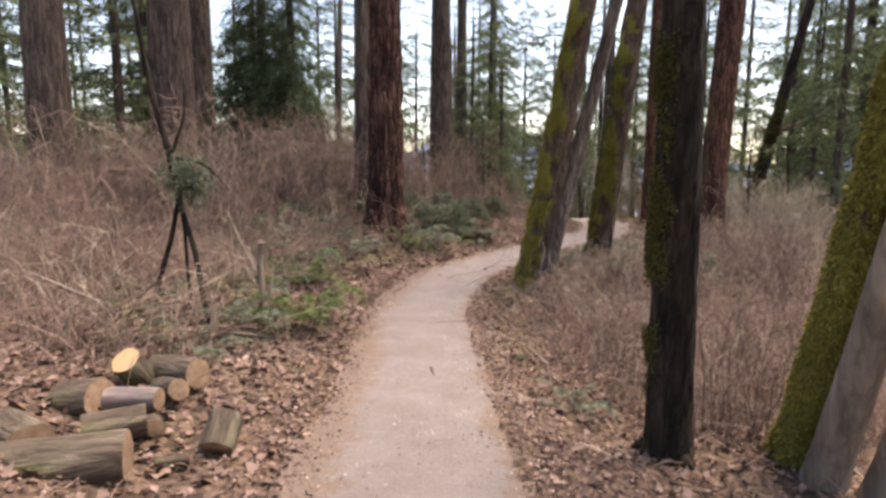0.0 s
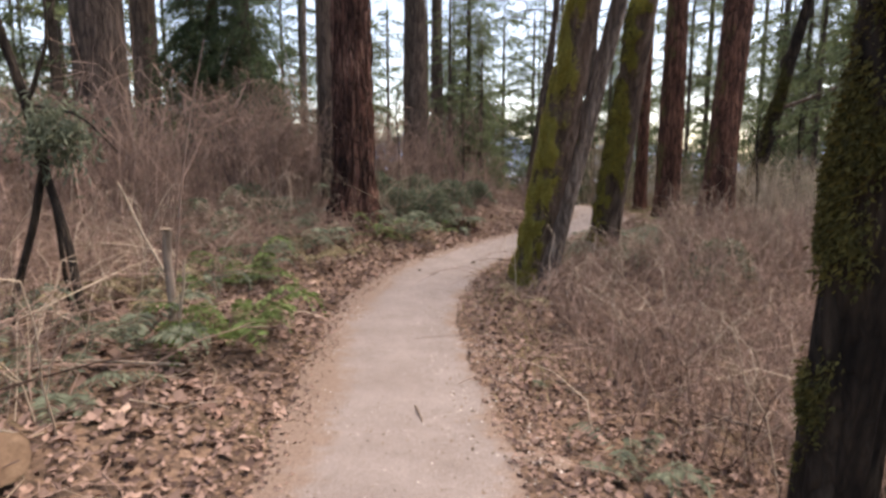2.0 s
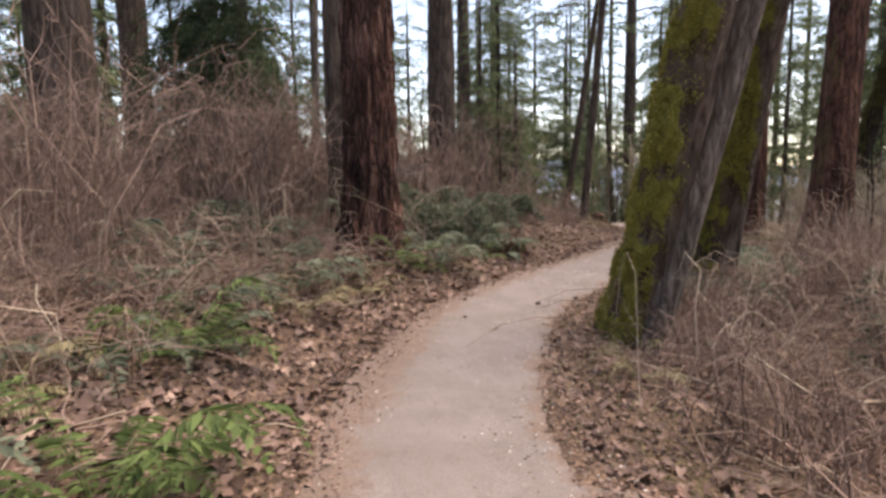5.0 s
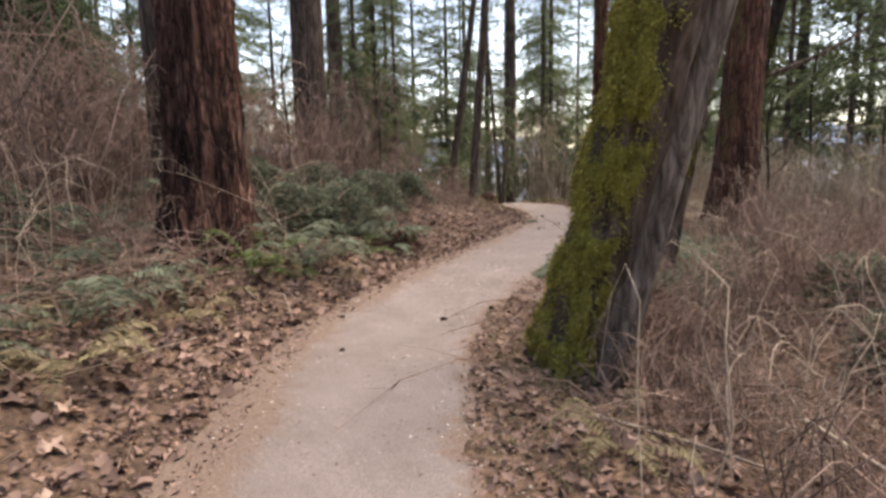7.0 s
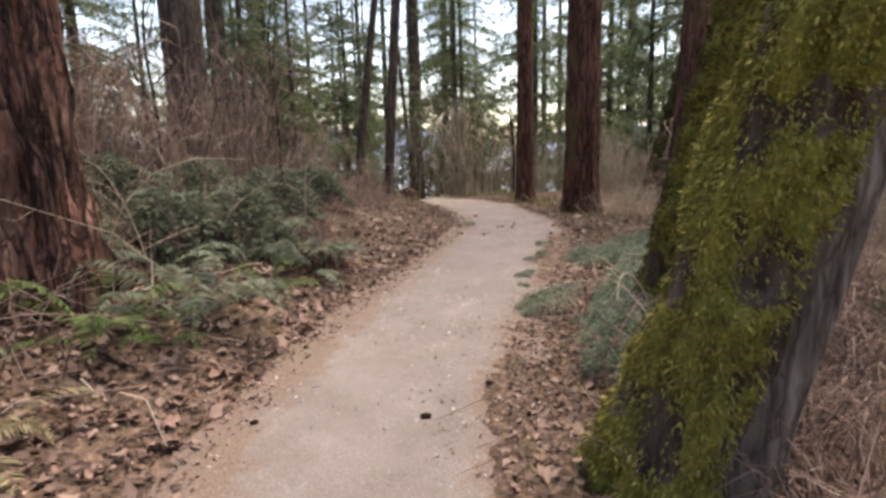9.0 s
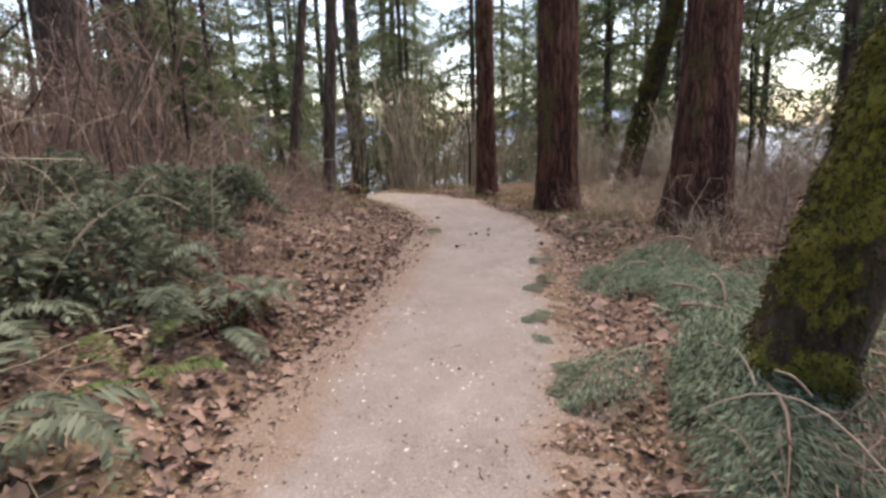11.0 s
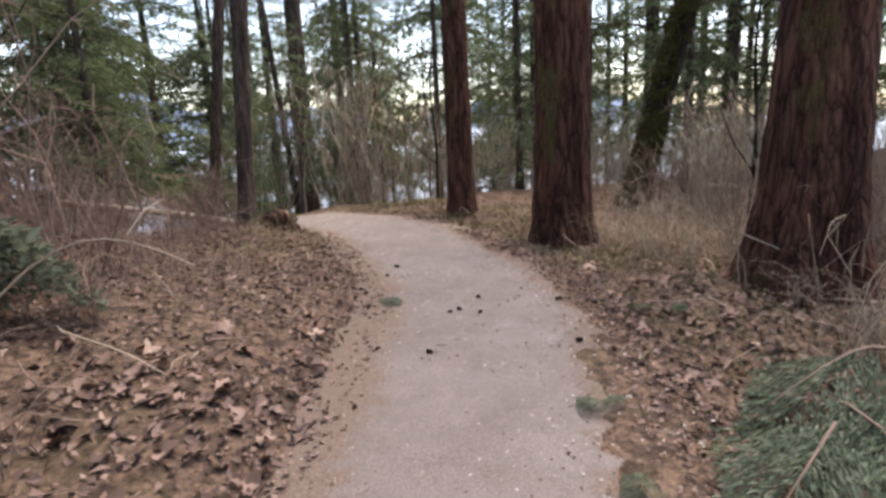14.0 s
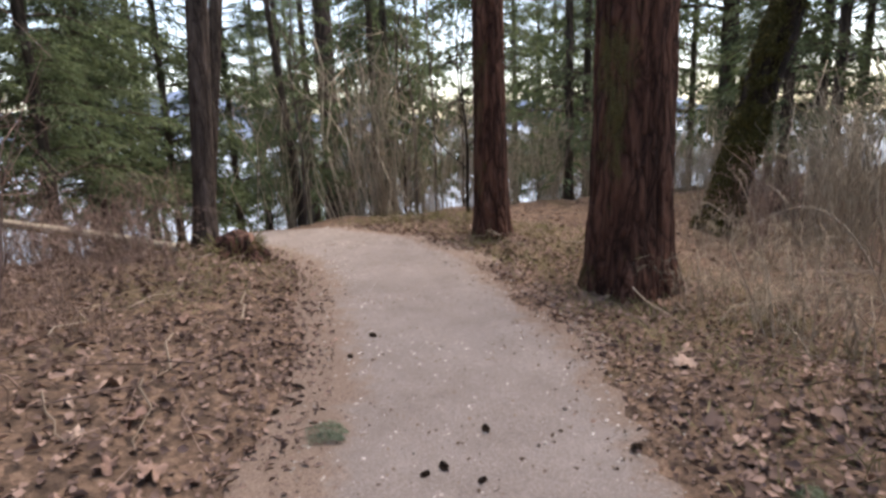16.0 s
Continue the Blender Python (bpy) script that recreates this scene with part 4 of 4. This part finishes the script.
# ---------- cut logs ----------
def log(x, y, z, length, rad, rx, rz, label, fresh=False, mat=None):
    """A sawn log with bark and two cut faces; rx 90 lies flat, 0 stands."""
    root = new("cut_log")
    root.empty_display_size = 0.1
    root.matrix_world = pose(x, y, z, rx, 0, rz)
    tagged(root, label, "log", "pile of cut logs")
    n, k = 30, 10
    a = np.linspace(0, 2 * np.pi, n, endpoint=False)
    t = np.linspace(-0.5, 0.5, k) * length
    A, Tt = np.meshgrid(a, t)
    sd = rng.uniform(0, 6)
    Rr = rad * (1 + 0.05 * np.sin(A * 2 + sd) + 0.03 * np.sin(A * 5 + Tt * 9 + sd) + 0.02 * np.sin(A * 11 + Tt * 20))
    Rr[0] *= 0.97
    Rr[-1] *= 0.97
    V = np.stack([Rr * np.cos(A), Rr * np.sin(A), Tt], -1)
    i, j = np.arange(k - 1)[:, None], np.arange(n)[None]
    j2 = (j + 1) % n
    q0, q1, q2, q3 = i * n + j, i * n + j2, (i + 1) * n + j2, (i + 1) * n + j
    F = np.concatenate([np.stack([q0, q1, q2], -1).reshape(-1, 3), np.stack([q0, q2, q3], -1).reshape(-1, 3)])
    part("bark", (V.reshape(-1, 3), F), mat or M_LOGBARK, root, smooth=True)
    for e, zz in ((0, -1), (k - 1, 1)):
        ring = V[e] * np.array([0.985, 0.985, 1.0])
        W = np.vstack([ring, [[0, 0, V[e, 0, 2] + zz * 0.004]]])
        f = np.stack([np.full(n, n), np.arange(n), (np.arange(n) + 1) % n], 1)
        part("cut_face", (W, f if zz > 0 else f[:, ::-1]), M_CUT if fresh else M_OLDCUT, root, "pale yellow sawn face" if fresh else "")


log(-2.07, 3.0, 0.06, 0.62, 0.14, 90, 106, "large sawn log with mossy brown bark lying flat")
log(-2.08, 3.5, 0.05, 0.36, 0.10, 90, 120, "sawn grey-green log lying behind a larger one")
log(-2.56, 3.3, 0.06, 0.40, 0.14, 90, 55, "short mossy log at the back of the pile")
log(-2.16, 3.88, 0.07, 0.36, 0.085, 90, 90, "smooth purplish-grey log laid across the pile", mat=M_LOGGREY)
log(-2.5, 3.84, 0.08, 0.32, 0.14, 80, 78, "short mossy log end slumped in the pile")
log(-2.40, 4.36, 0.11, 0.28, 0.115, 38, 342, "upright log with a fresh yellow sawn top", fresh=True)
log(-2.13, 4.48, 0.06, 0.46, 0.125, 86, 66, "mossy log lying behind the pile")
log(-2.03, 4.14, 0.05, 0.34, 0.08, 78, 47, "short grey log propped against the pile")
log(-1.45, 3.62, -0.05, 0.24, 0.108, 52, 178, "short brown sawn block standing alone in leaves")
log(-1.92, 3.66, -0.02, 0.16, 0.06, 85, 30, "small sawn branch piece among leaves")
log(-1.62, 3.3, -0.08, 0.2, 0.03, 90, 100, "thin sawn stick lying in the leaves")


# ---------- single stems, fallen wood, cones ----------
def sapling():
    o = np.array([-3.02, 6.65, ground_at(-3.02, 6.65)])
    root = thing("forked_sapling", *o, "dark crooked sapling on forked legs above the brush", "tree")
    fork = np.array([-3.02, 6.65, 1.34])
    for x, y, r in ((-3.4, 6.6, 0.03), (-3.08, 6.95, 0.02), (-2.62, 6.4, 0.032)):
        foot = np.array([x, y, ground_at(x, y) - 0.1])
        stem_part("leg", [tuple(foot - o), tuple((foot * 0.45 + fork * 0.55) - o + np.array([0.02, 0, 0.05])), tuple(fork - o)], r, r, M_DARK, root)
    up = [(-3.02, 6.65, 1.34), (-3.08, 6.6, 1.93), (-3.24, 6.55, 2.42), (-3.31, 6.5, 3.48), (-3.6, 6.5, 5.5)]
    stem_part("trunk", [tuple(np.array(p) - o) for p in up], 0.042, 0.02, M_DARK, root)
    stem_part("limb", [tuple(np.array(p) - o) for p in ((-3.06, 6.6, 1.85), (-2.92, 6.65, 2.2), (-2.93, 6.7, 2.7))], 0.02, 0.008, M_DARK, root)
    stem_part("limb", [tuple(np.array(p) - o) for p in ((-3.03, 6.6, 1.8), (-2.7, 6.6, 1.75), (-2.45, 6.65, 1.45))], 0.014, 0.005, M_DARK, root)
    n = 900
    B = np.array([-2.9, 6.6, 1.58]) - o + rng.normal(size=(n, 3)) * np.array([0.14, 0.1, 0.13])
    tagged(part("moss_clump", blades(B, rng.normal(size=(n, 3)) + np.array([0, 0, -1.1]), 0.085, 0.02), M_FERN2, root, "grey-green tuft of hanging moss"), kind="stuff")


sapling()


def cut_sapling():
    x, y = -2.15, 6.75
    z = ground_at(x, y)
    root = thing("cut_sapling", x, y, z, "sawn-off sapling with a pale cut top and a side shoot", "tree")
    stem_part("trunk", [(0, 0, -0.1), (0.0, -0.02, 0.4), (0.05, -0.13, 0.84 - z)], 0.04, 0.036, M_PALE, root)
    disc = np.vstack([np.stack([0.05 + 0.042 * np.cos(np.linspace(0, 6.28, 13)[:-1]), -0.13 + 0.042 * np.sin(np.linspace(0, 6.28, 13)[:-1]), np.full(12, 0.845 - z)], 1), [[0.05, -0.13, 0.855 - z]]])
    part("cut_face", (disc, np.array([[12, i, (i + 1) % 12] for i in range(12)])), M_CANE, root, "pale sawn face")
    stem_part("shoot", [(0.02, 0.02, 0.5), (0.1, 0.05, 1.2), (0.22, 0.1, 2.0), (0.35, 0.1, 2.5)], 0.011, 0.003, M_TWIG, root)
    stem_part("shoot", [(-0.02, 0.0, 0.55), (-0.25, 0.05, 1.0), (-0.42, 0.1, 1.35)], 0.012, 0.005, M_CANE, root)
    stem_part("shoot", [(0.1, -0.2, -0.05), (0.16, -0.2, 0.4), (0.22, -0.25, 0.75)], 0.016, 0.009, M_CANE, root)


cut_sapling()


def fallen_pole(x0, y0, x1, y1, r, label, mat, up=0.06, up2=0.06):
    z0, z1 = ground_at(x0, y0) + up, ground_at(x1, y1) + up2
    root = thing("fallen_branch", x0, y0, z0, label, "branch", "fallen branches")
    stem_part("pole", [(0, 0, 0), ((x1 - x0) * 0.5, (y1 - y0) * 0.5, (z1 - z0) * 0.5 + 0.02), (x1 - x0, y1 - y0, z1 - z0)], r, r * 0.6, mat, root)


fallen_pole(3.82, 21.62, 1.9, 22.6, 0.055, "pale dead pole propped across the bank", M_REED, 0.05, 0.72)
fallen_pole(-1.9, 6.3, -2.9, 6.0, 0.014, "thin pale dead stick on the leaves", M_CANE)
fallen_pole(-4.5, 6.2, -2.9, 5.6, 0.018, "pale dead branch fallen among brush", M_CANE, 0.3, 0.2)
fallen_pole(-2.9, 10.2, -2.5, 9.7, 0.06, "short rotten log beside a fern", M_LOGBARK, 0.05, 0.05)
fallen_pole(2.2, 6.2, 3.1, 5.4, 0.02, "grey dead branch lying in brush", M_GREY)
fallen_pole(1.35, 9.8, 2.1, 9.2, 0.015, "thin bent dead stick at a trunk's foot", M_CANE)
fallen_pole(-0.13, 6.05, -0.08, 5.75, 0.008, "short dark stick lying on the gravel", M_CRUMB, 0.05, 0.05)
fallen_pole(2.4, 8.4, 3.6, 9.1, 0.014, "long bleached dead cane over the brush", M_CANE, 0.45, 0.3)
fallen_pole(1.95, 8.9, 2.9, 8.2, 0.012, "bleached dead cane arching to the ground", M_CANE, 0.5, 0.05)


def bramble_cane(x, y, tall, turn, reach):
    """One long dead cane that rises, arches over and forks."""
    z = ground_at(x, y)
    root = thing("bramble_cane", x, y, z, "long pale dead bramble cane arching over the brush", "bramble", "bramble canes")
    c, q = math.cos(turn), math.sin(turn)
    line = [(reach * t * c + 0.05 * math.sin(t * 7 + x) * q, reach * t * q - 0.05 * math.sin(t * 7 + x) * c, tall * math.sin(t * 2.1)) for t in np.linspace(0, 1, 7)]
    stem_part("stem", [(0, 0, -0.08)] + line[1:], 0.0062, 0.003, M_CANE, root, 5)
    for k in (2, 4, 5):
        x1, y1, z1 = line[k]
        a = turn + (0.9 if (k + int(x * 10)) % 2 else -0.9)
        ln = tall * (0.34 - 0.04 * k)
        stem_part("side_shoot", [line[k], (x1 + ln * 0.5 * math.cos(a), y1 + ln * 0.5 * math.sin(a), z1 + ln * 0.5), (x1 + ln * math.cos(a), y1 + ln * math.sin(a), z1 + ln * 0.7)], 0.0048, 0.0022, M_CANE, root, 4)


for x, y in spots_in(26, -6, -1, 4.4, 9.5, 2.3, 5.5) + spots_in(24, 1.2, 6, 4.6, 11, -4.5, -1.9) + spots_in(14, -3, 4, 11, 19, 2.0, 4.0) + spots_in(4, 2.2, 4, 10.8, 11.8, -2.4, -1.5) + spots_in(8, 5.5, 8, 14, 17, -4, -2.2):
    bramble_cane(x, y, rng.uniform(0.45, 1.15), rng.uniform(0, 6.28), rng.uniform(0.3, 1.3))


def rotten_stump(x, y):
    root = thing("rotten_stump", x, y, ground_at(x, y), "low rotten brown stump overgrown with grass", "stump")
    part("wood", trunk_shape(0.34, 0.3, (0.1, -0.1), 0.7, 0.2, 26, 20, ridges=9, top=0.6), M_RED, root, smooth=True)
    n = 160
    a = rng.uniform(0, 6.28, n)
    B = np.stack([0.22 * np.cos(a), 0.22 * np.sin(a), rng.uniform(0, 0.18, n)], 1)
    tagged(part("grass", blades(B, np.stack([np.cos(a), np.sin(a), 0.9 + 0 * a], 1) + rng.normal(size=(n, 3)) * 0.3, 0.16, 0.007, 0.05), M_GRASS, root), kind="stuff")


rotten_stump(4.35, 21.55)
rotten_stump(0.95, 15.0)


def bare_sapling(x, y, tall, label, mat=None):
    mat = mat or M_DARK
    z = ground_at(x, y)
    root = thing("bare_sapling", x, y, z, label, "tree", "bare saplings")
    trunk = stem_part("trunk", [(0, 0, -0.1), (0.05, 0.02, tall * 0.35), (-0.08, 0.05, tall * 0.7), (0.05, 0.0, tall)], 0.035, 0.01, mat, root)
    for k in range(7):
        h = tall * (0.25 + 0.1 * k)
        a = k * 2.4 + x
        ln = tall * 0.28 * (1 - 0.08 * k)
        stem_part("limb", [(0, 0.02, h), (ln * 0.5 * math.cos(a), ln * 0.5 * math.sin(a), h + ln * 0.45), (ln * 0.8 * math.cos(a), ln * 0.8 * math.sin(a), h + ln)], 0.014, 0.004, mat, root, 5)


for x, y, tall in [(9.3, 17.6, 3.2), (10.2, 17.2, 3.6), (8.9, 16.9, 2.6), (9.5, 28.2, 4.5), (8.6, 26.5, 4.0), (10.6, 27.5, 5.0), (9.0, 24.6, 3.4), (1.4, 20.5, 3.5), (-0.6, 18.6, 3.2)]:
    bare_sapling(x, y, tall, "thin bare forked sapling rising out of brush")


for k in range(12):
    bare_sapling(6.2 + 0.42 * k + 0.3 * math.sin(k * 2.7), 25.6 + 3.2 * abs(math.sin(k * 1.9)), 3.6 + 2.2 * abs(math.sin(k * 3.7)), "thin pale leafless sapling at the crest", M_GREY)


def maple_leaf(seed):
    """A curled five-lobed leaf, 1 m across, flat on the ground."""
    q = np.random.default_rng(seed)
    n = 20
    a = np.linspace(0, 2 * np.pi, n, endpoint=False)
    r = 0.5 * (0.55 + 0.45 * np.abs(np.cos(a * 2.5)) ** 0.7) * (1 + 0.1 * q.normal(size=n))
    V = np.stack([r * np.cos(a), r * np.sin(a), 0.16 * np.sin(a * 3 + seed) * r * 2 + 0.1 * q.normal(size=n)], 1)
    V = np.vstack([V, [[0, 0, 0.02]]])
    F = np.array([[n, i, (i + 1) % n] for i in range(n)])
    me = tri_mesh("fallen_leaf", V, F)
    me.materials.append(M_LEAF)
    return me


def leaf_material():
    m, n, l, b = material("fallen_maple_leaf", 0.8)
    o = n.new("ShaderNodeObjectInfo")
    c = ramp(n, l, o.outputs["Random"], [(0.0, (0.10, 0.06, 0.045)), (0.5, (0.25, 0.155, 0.12)), (1.0, (0.44, 0.32, 0.25))]).outputs[0]
    v = noise_node(n, l, 4, 3)
    sh = ramp(n, l, v.outputs[0], [(0.3, (0.7, 0.7, 0.7)), (0.7, (1.15, 1.15, 1.15))]).outputs[0]
    l.new(mix(n, l, 1.0, c, sh, "MULTIPLY"), b.inputs["Base Color"])
    return m


M_LEAF = leaf_material()
LEAVES = [maple_leaf(k) for k in range(4)]
bed = bpy.data.objects["leaf_litter"]


def lobed_litter(count, box, dmin, dmax):
    """Large curled maple leaves, strewn thickly."""
    spots = np.array(spots_in(count, *box, dmin, dmax))
    zs = height(spots[:, 0], spots[:, 1])
    n = 10
    a = np.linspace(0, 2 * np.pi, n, endpoint=False)
    r = 0.5 * np.where(np.arange(n) % 2 == 0, 1.0, 0.68)[None] * rng.uniform(0.6, 1.2, (count, n))
    turn = rng.uniform(0, 6.28, count)[:, None] + a[None]
    tilt = rng.normal(size=(count, 2)) * 0.35
    X, Y = r * np.cos(turn), r * np.sin(turn)
    Z = X * tilt[:, :1] + Y * tilt[:, 1:] + 0.28 * r * np.sin(turn * 2 + rng.uniform(0, 6, (count, 1))) + 0.12
    V = np.concatenate([np.stack([X, Y, Z], -1), np.zeros((count, 1, 3))], 1) * rng.uniform(0.04, 0.115, count)[:, None, None]
    V = V + np.column_stack([spots, zs + 0.022])[:, None]
    f = np.array([[n, i, (i + 1) % n] for i in range(n)])
    F = (np.arange(count)[:, None, None] * (n + 1) + f[None]).reshape(-1, 3)
    return V.reshape(-1, 3), F


tagged(part("maple_leaves", join([lobed_litter(3200, (-4, 4, 2.5, 17), 0.85, 3.4), lobed_litter(2000, (0.5, 7, 2.5, 17), -3.2, -0.85)]), M_LITTER), "large curled brown maple leaves strewn over the ground", "leaf litter", kind="stuff")
for x, y in spots_in(140, -4, 1.0, 4, 14, 0.85, 2.6) + spots_in(70, -0.5, 4, 12, 21, 0.9, 2.4) + spots_in(80, 0.5, 7.5, 4, 19, -2.4, -0.9):
    ob = part("fallen_leaf", LEAVES[rng.integers(4)], None, bed)
    s = rng.uniform(0.07, 0.15)
    ob.matrix_local = pose(x, y, ground_at(x, y) + 0.03, rng.normal() * 16, rng.normal() * 16, rng.uniform(0, 360)) @ Matrix.Diagonal((s, s, s, 1))


def cone_mesh():
    n = 70
    t = np.linspace(0, 1, n)
    a = t * 2.4 * n
    r = 0.016 * np.sin(np.pi * (0.12 + 0.8 * t))
    B = np.stack([(t - 0.5) * 0.06, r * np.cos(a) * 0.5, r * np.sin(a) * 0.5], 1)
    D = np.stack([0.5 + 0 * t, np.cos(a), np.sin(a)], 1)
    sc = blades(B, D, 0.018, 0.018, 0.1)
    core = tubes(np.stack([(np.linspace(0, 1, 6) - 0.5) * 0.06, np.zeros(6), np.zeros(6)], 1)[None], (0.011 * np.sin(np.pi * np.linspace(0.08, 0.92, 6)))[None], 7)
    me = tri_mesh("fir_cone", *join([sc, core]))
    me.materials.append(M_CONE)
    return me


CONE = cone_mesh()
for x, y in [(4.5, 17.29), (4.59, 17.12), (4.41, 17.28), (5.29, 16.97), (5.69, 17.04), (5.95, 17.46), (4.82, 17.46), (4.84, 18.96), (4.58, 18.68), (4.73, 16.2), (4.78, 15.94), (3.11, 16.28), (3.83, 16.67), (3.99, 18.18),
             (3.27, 17.15), (0.86, 11.65), (1.37, 11.87), (-0.06, 11.11), (-0.01, 12.0), (0.76, 10.16)]:
    d, yy = along(x, y)
    ob = new("fir_cone", CONE)
    s = rng.uniform(0.55, 0.95)
    ob.matrix_world = pose(x, y, float(path_height(yy)[0]) + 0.026, rng.uniform(0, 90), 0, rng.uniform(0, 360)) @ Matrix.Diagonal((s, s, s, 1))
    tagged(ob, "small dark brown fir cone lying on the gravel", "cone", "fir cones on the path")


# ---------- young conifers and the wood beyond ----------
tree("young_cedar", -6.2, 20.5, 0.4, 14, "dense dark green cedar clothed to the ground", M_FAR, DENSE, crown_scale=1.0)
tree("young_cedar", -4.8, 18.9, 0.3, 12, "dense dark green cedar clothed to the ground", M_FAR, DENSE, crown_scale=0.75)
tree("alder_tree", -4.9, 27.0, 0.36, 15, "bare forked broadleaf trunk against the sky", M_GREY, lean=(0.03, 0.0))
tree("young_fir", 6.3, 26.2, 0.16, 6.5, "small sparse fir leaning at the crest", M_FAR, THIN[0], crown_scale=0.4, lean=(-0.08, 0))
tree("young_fir", 8.4, 27.5, 0.2, 9, "young grey-green fir behind bare saplings", M_FAR, FULL[0], crown_scale=0.62)
tree("young_fir", 9.6, 29.5, 0.22, 11, "young grey-green fir behind bare saplings", M_FAR, FULL[1], crown_scale=0.75)
tree("young_fir", 12.2, 25.5, 0.2, 9, "young fir with drooping boughs past the bend", M_FAR, THIN[2], crown_scale=0.7)
tree("young_fir", 13.6, 21.5, 0.2, 9, "young fir with drooping boughs on the slope", M_FAR, THIN[0], crown_scale=0.62)
tree("young_fir", 1.2, 24.2, 0.2, 9, "young fir with drooping boughs behind the bank", M_FAR, THIN[1], crown_scale=0.6)
tree("young_fir", 2.2, 27.8, 0.25, 11, "young fir half hidden by the bank", M_FAR, FULL[2], crown_scale=0.8)

tree("young_fir", 2.5, 25.2, 0.16, 7, "young dark fir where the bank falls away", M_FAR, FULL[0], crown_scale=0.5)
tree("young_fir", 2.9, 30.0, 0.2, 10, "young fir below the bend", M_FAR, FULL[0], crown_scale=0.8)
tree("young_fir", 0.4, 29.5, 0.2, 10, "young fir below the bend", M_FAR, THIN[0], crown_scale=0.85)
tree("young_fir", 4.6, 33.5, 0.25, 12, "fir with layered boughs below the crest", M_FAR, FULL[1], crown_scale=1.05)
tree("young_fir", 6.6, 35.5, 0.25, 13, "fir with layered boughs below the crest", M_FAR, FULL[0], crown_scale=1.1)
tree("young_fir", -3.2, 31.0, 0.25, 12, "fir with layered boughs behind the brush", M_FAR, FULL[1], crown_scale=0.9)
tree("young_fir", -1.6, 35.0, 0.25, 13, "fir with layered boughs behind the brush", M_FAR, THIN[2], crown_scale=1.0)
for x, y, k, cs in [(17.5, 28, 1, 1.15), (20, 24.5, 2, 1.1), (23, 31, 0, 1.2), (23, 25, 1, 1.1), (25, 21, 0, 1.1), (14.5, 33, 2, 1.1), (21.5, 21.5, 1, 1.0)]:
    tree("young_fir", x, y, 0.28, 14, "fir with drooping layered boughs down the slope", M_FAR, THIN[k], crown_scale=cs)
for x, y, k, cs in [(16.5, 18.0, 0, 0.7), (17, 22.5, 0, 1.0), (10.8, 16.0, 1, 0.7)]:
    tree("young_fir", x, y, 0.24, 12, "fir with sparse drooping boughs below the path", M_FAR, THIN[k], crown_scale=cs)
FAR_TRUNK = [tri_mesh("trunk", *trunk_shape(0.45, 22, sides=10, rings=14, seed=q)) for q in (1.0, 2.0)]


def far_tree(x, y, s, crown, k, slim):
    root = thing("fir_tree", x, y, ground_at(x, y), "distant dark conifer with gaps to the pale sky", "tree", "far wood")
    tr = part("trunk", FAR_TRUNK[k], M_FAR, root, smooth=True)
    tr.matrix_local = Matrix.Diagonal((s * slim, s * slim, s, 1))
    crown_part(root, crown, 0, s, rng.uniform(0, 360))


def far_wood(count, x0, x1, y0, y1, keep):
    made = 0
    while made < count:
        x, y = rng.uniform(x0, x1), rng.uniform(y0, y1)
        if keep(x, y):
            far_tree(x, y, rng.uniform(0.8, 1.5), (WOOD + THIN)[rng.integers(7)], rng.integers(2), rng.uniform(0.5, 1.1))
            made += 1


far_wood(28, -30, -2, 28, 58, lambda x, y: x < -3 - 0.1 * y)
far_wood(12, 16, 42, 8, 56, lambda x, y: x > 0.5 * y and (x < 1.0 * y or x > 36))
for x, y, s, k in [(17, 36, 1.1, 0), (21.5, 42, 1.2, 1), (14.5, 41, 1.15, 2), (25, 38, 1.2, 3), (19.5, 33, 1.0, 1), (-4.5, 40, 1.2, 2)]:
    far_tree(x, y, s, WOOD[k], k % 2, 0.8)
far_wood(18, 0, 36, 42, 80, lambda x, y: True)
far_wood(7, -30, -14, 6, 26, lambda x, y: True)
far_wood(8, 15, 28, -10, 2, lambda x, y: True)
far_wood(12, -16, 16, -26, -8, lambda x, y: abs(x) > 3)
for x, y, k, cs in [(-5.3, 29.5, 1, 0.95), (-6.9, 33.0, 2, 1.1), (-3.9, 37.0, 0, 1.1)]:
    tree("young_fir", x, y, 0.26, 13, "fir with sparse layered boughs deep in the wood", M_FAR, THIN[k], crown_scale=cs)


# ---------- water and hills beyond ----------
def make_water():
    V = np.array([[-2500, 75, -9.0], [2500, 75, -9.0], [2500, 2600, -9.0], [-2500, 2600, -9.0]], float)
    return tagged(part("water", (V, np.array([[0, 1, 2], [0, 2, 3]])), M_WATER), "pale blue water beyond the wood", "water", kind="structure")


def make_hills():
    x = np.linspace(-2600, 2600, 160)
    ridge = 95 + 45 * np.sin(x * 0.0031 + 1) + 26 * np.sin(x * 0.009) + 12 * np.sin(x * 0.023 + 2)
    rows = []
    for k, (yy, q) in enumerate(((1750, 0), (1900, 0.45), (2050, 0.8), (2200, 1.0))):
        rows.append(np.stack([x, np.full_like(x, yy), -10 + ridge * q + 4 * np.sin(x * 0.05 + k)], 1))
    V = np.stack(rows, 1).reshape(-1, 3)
    # no haze in the air: the material's blue stands in for it
    return tagged(part("backdrop_hills", (V, grid_faces(len(x), 4)), M_HILL_HAZE, smooth=True), "hazy blue hills across the water", "hills", kind="structure")


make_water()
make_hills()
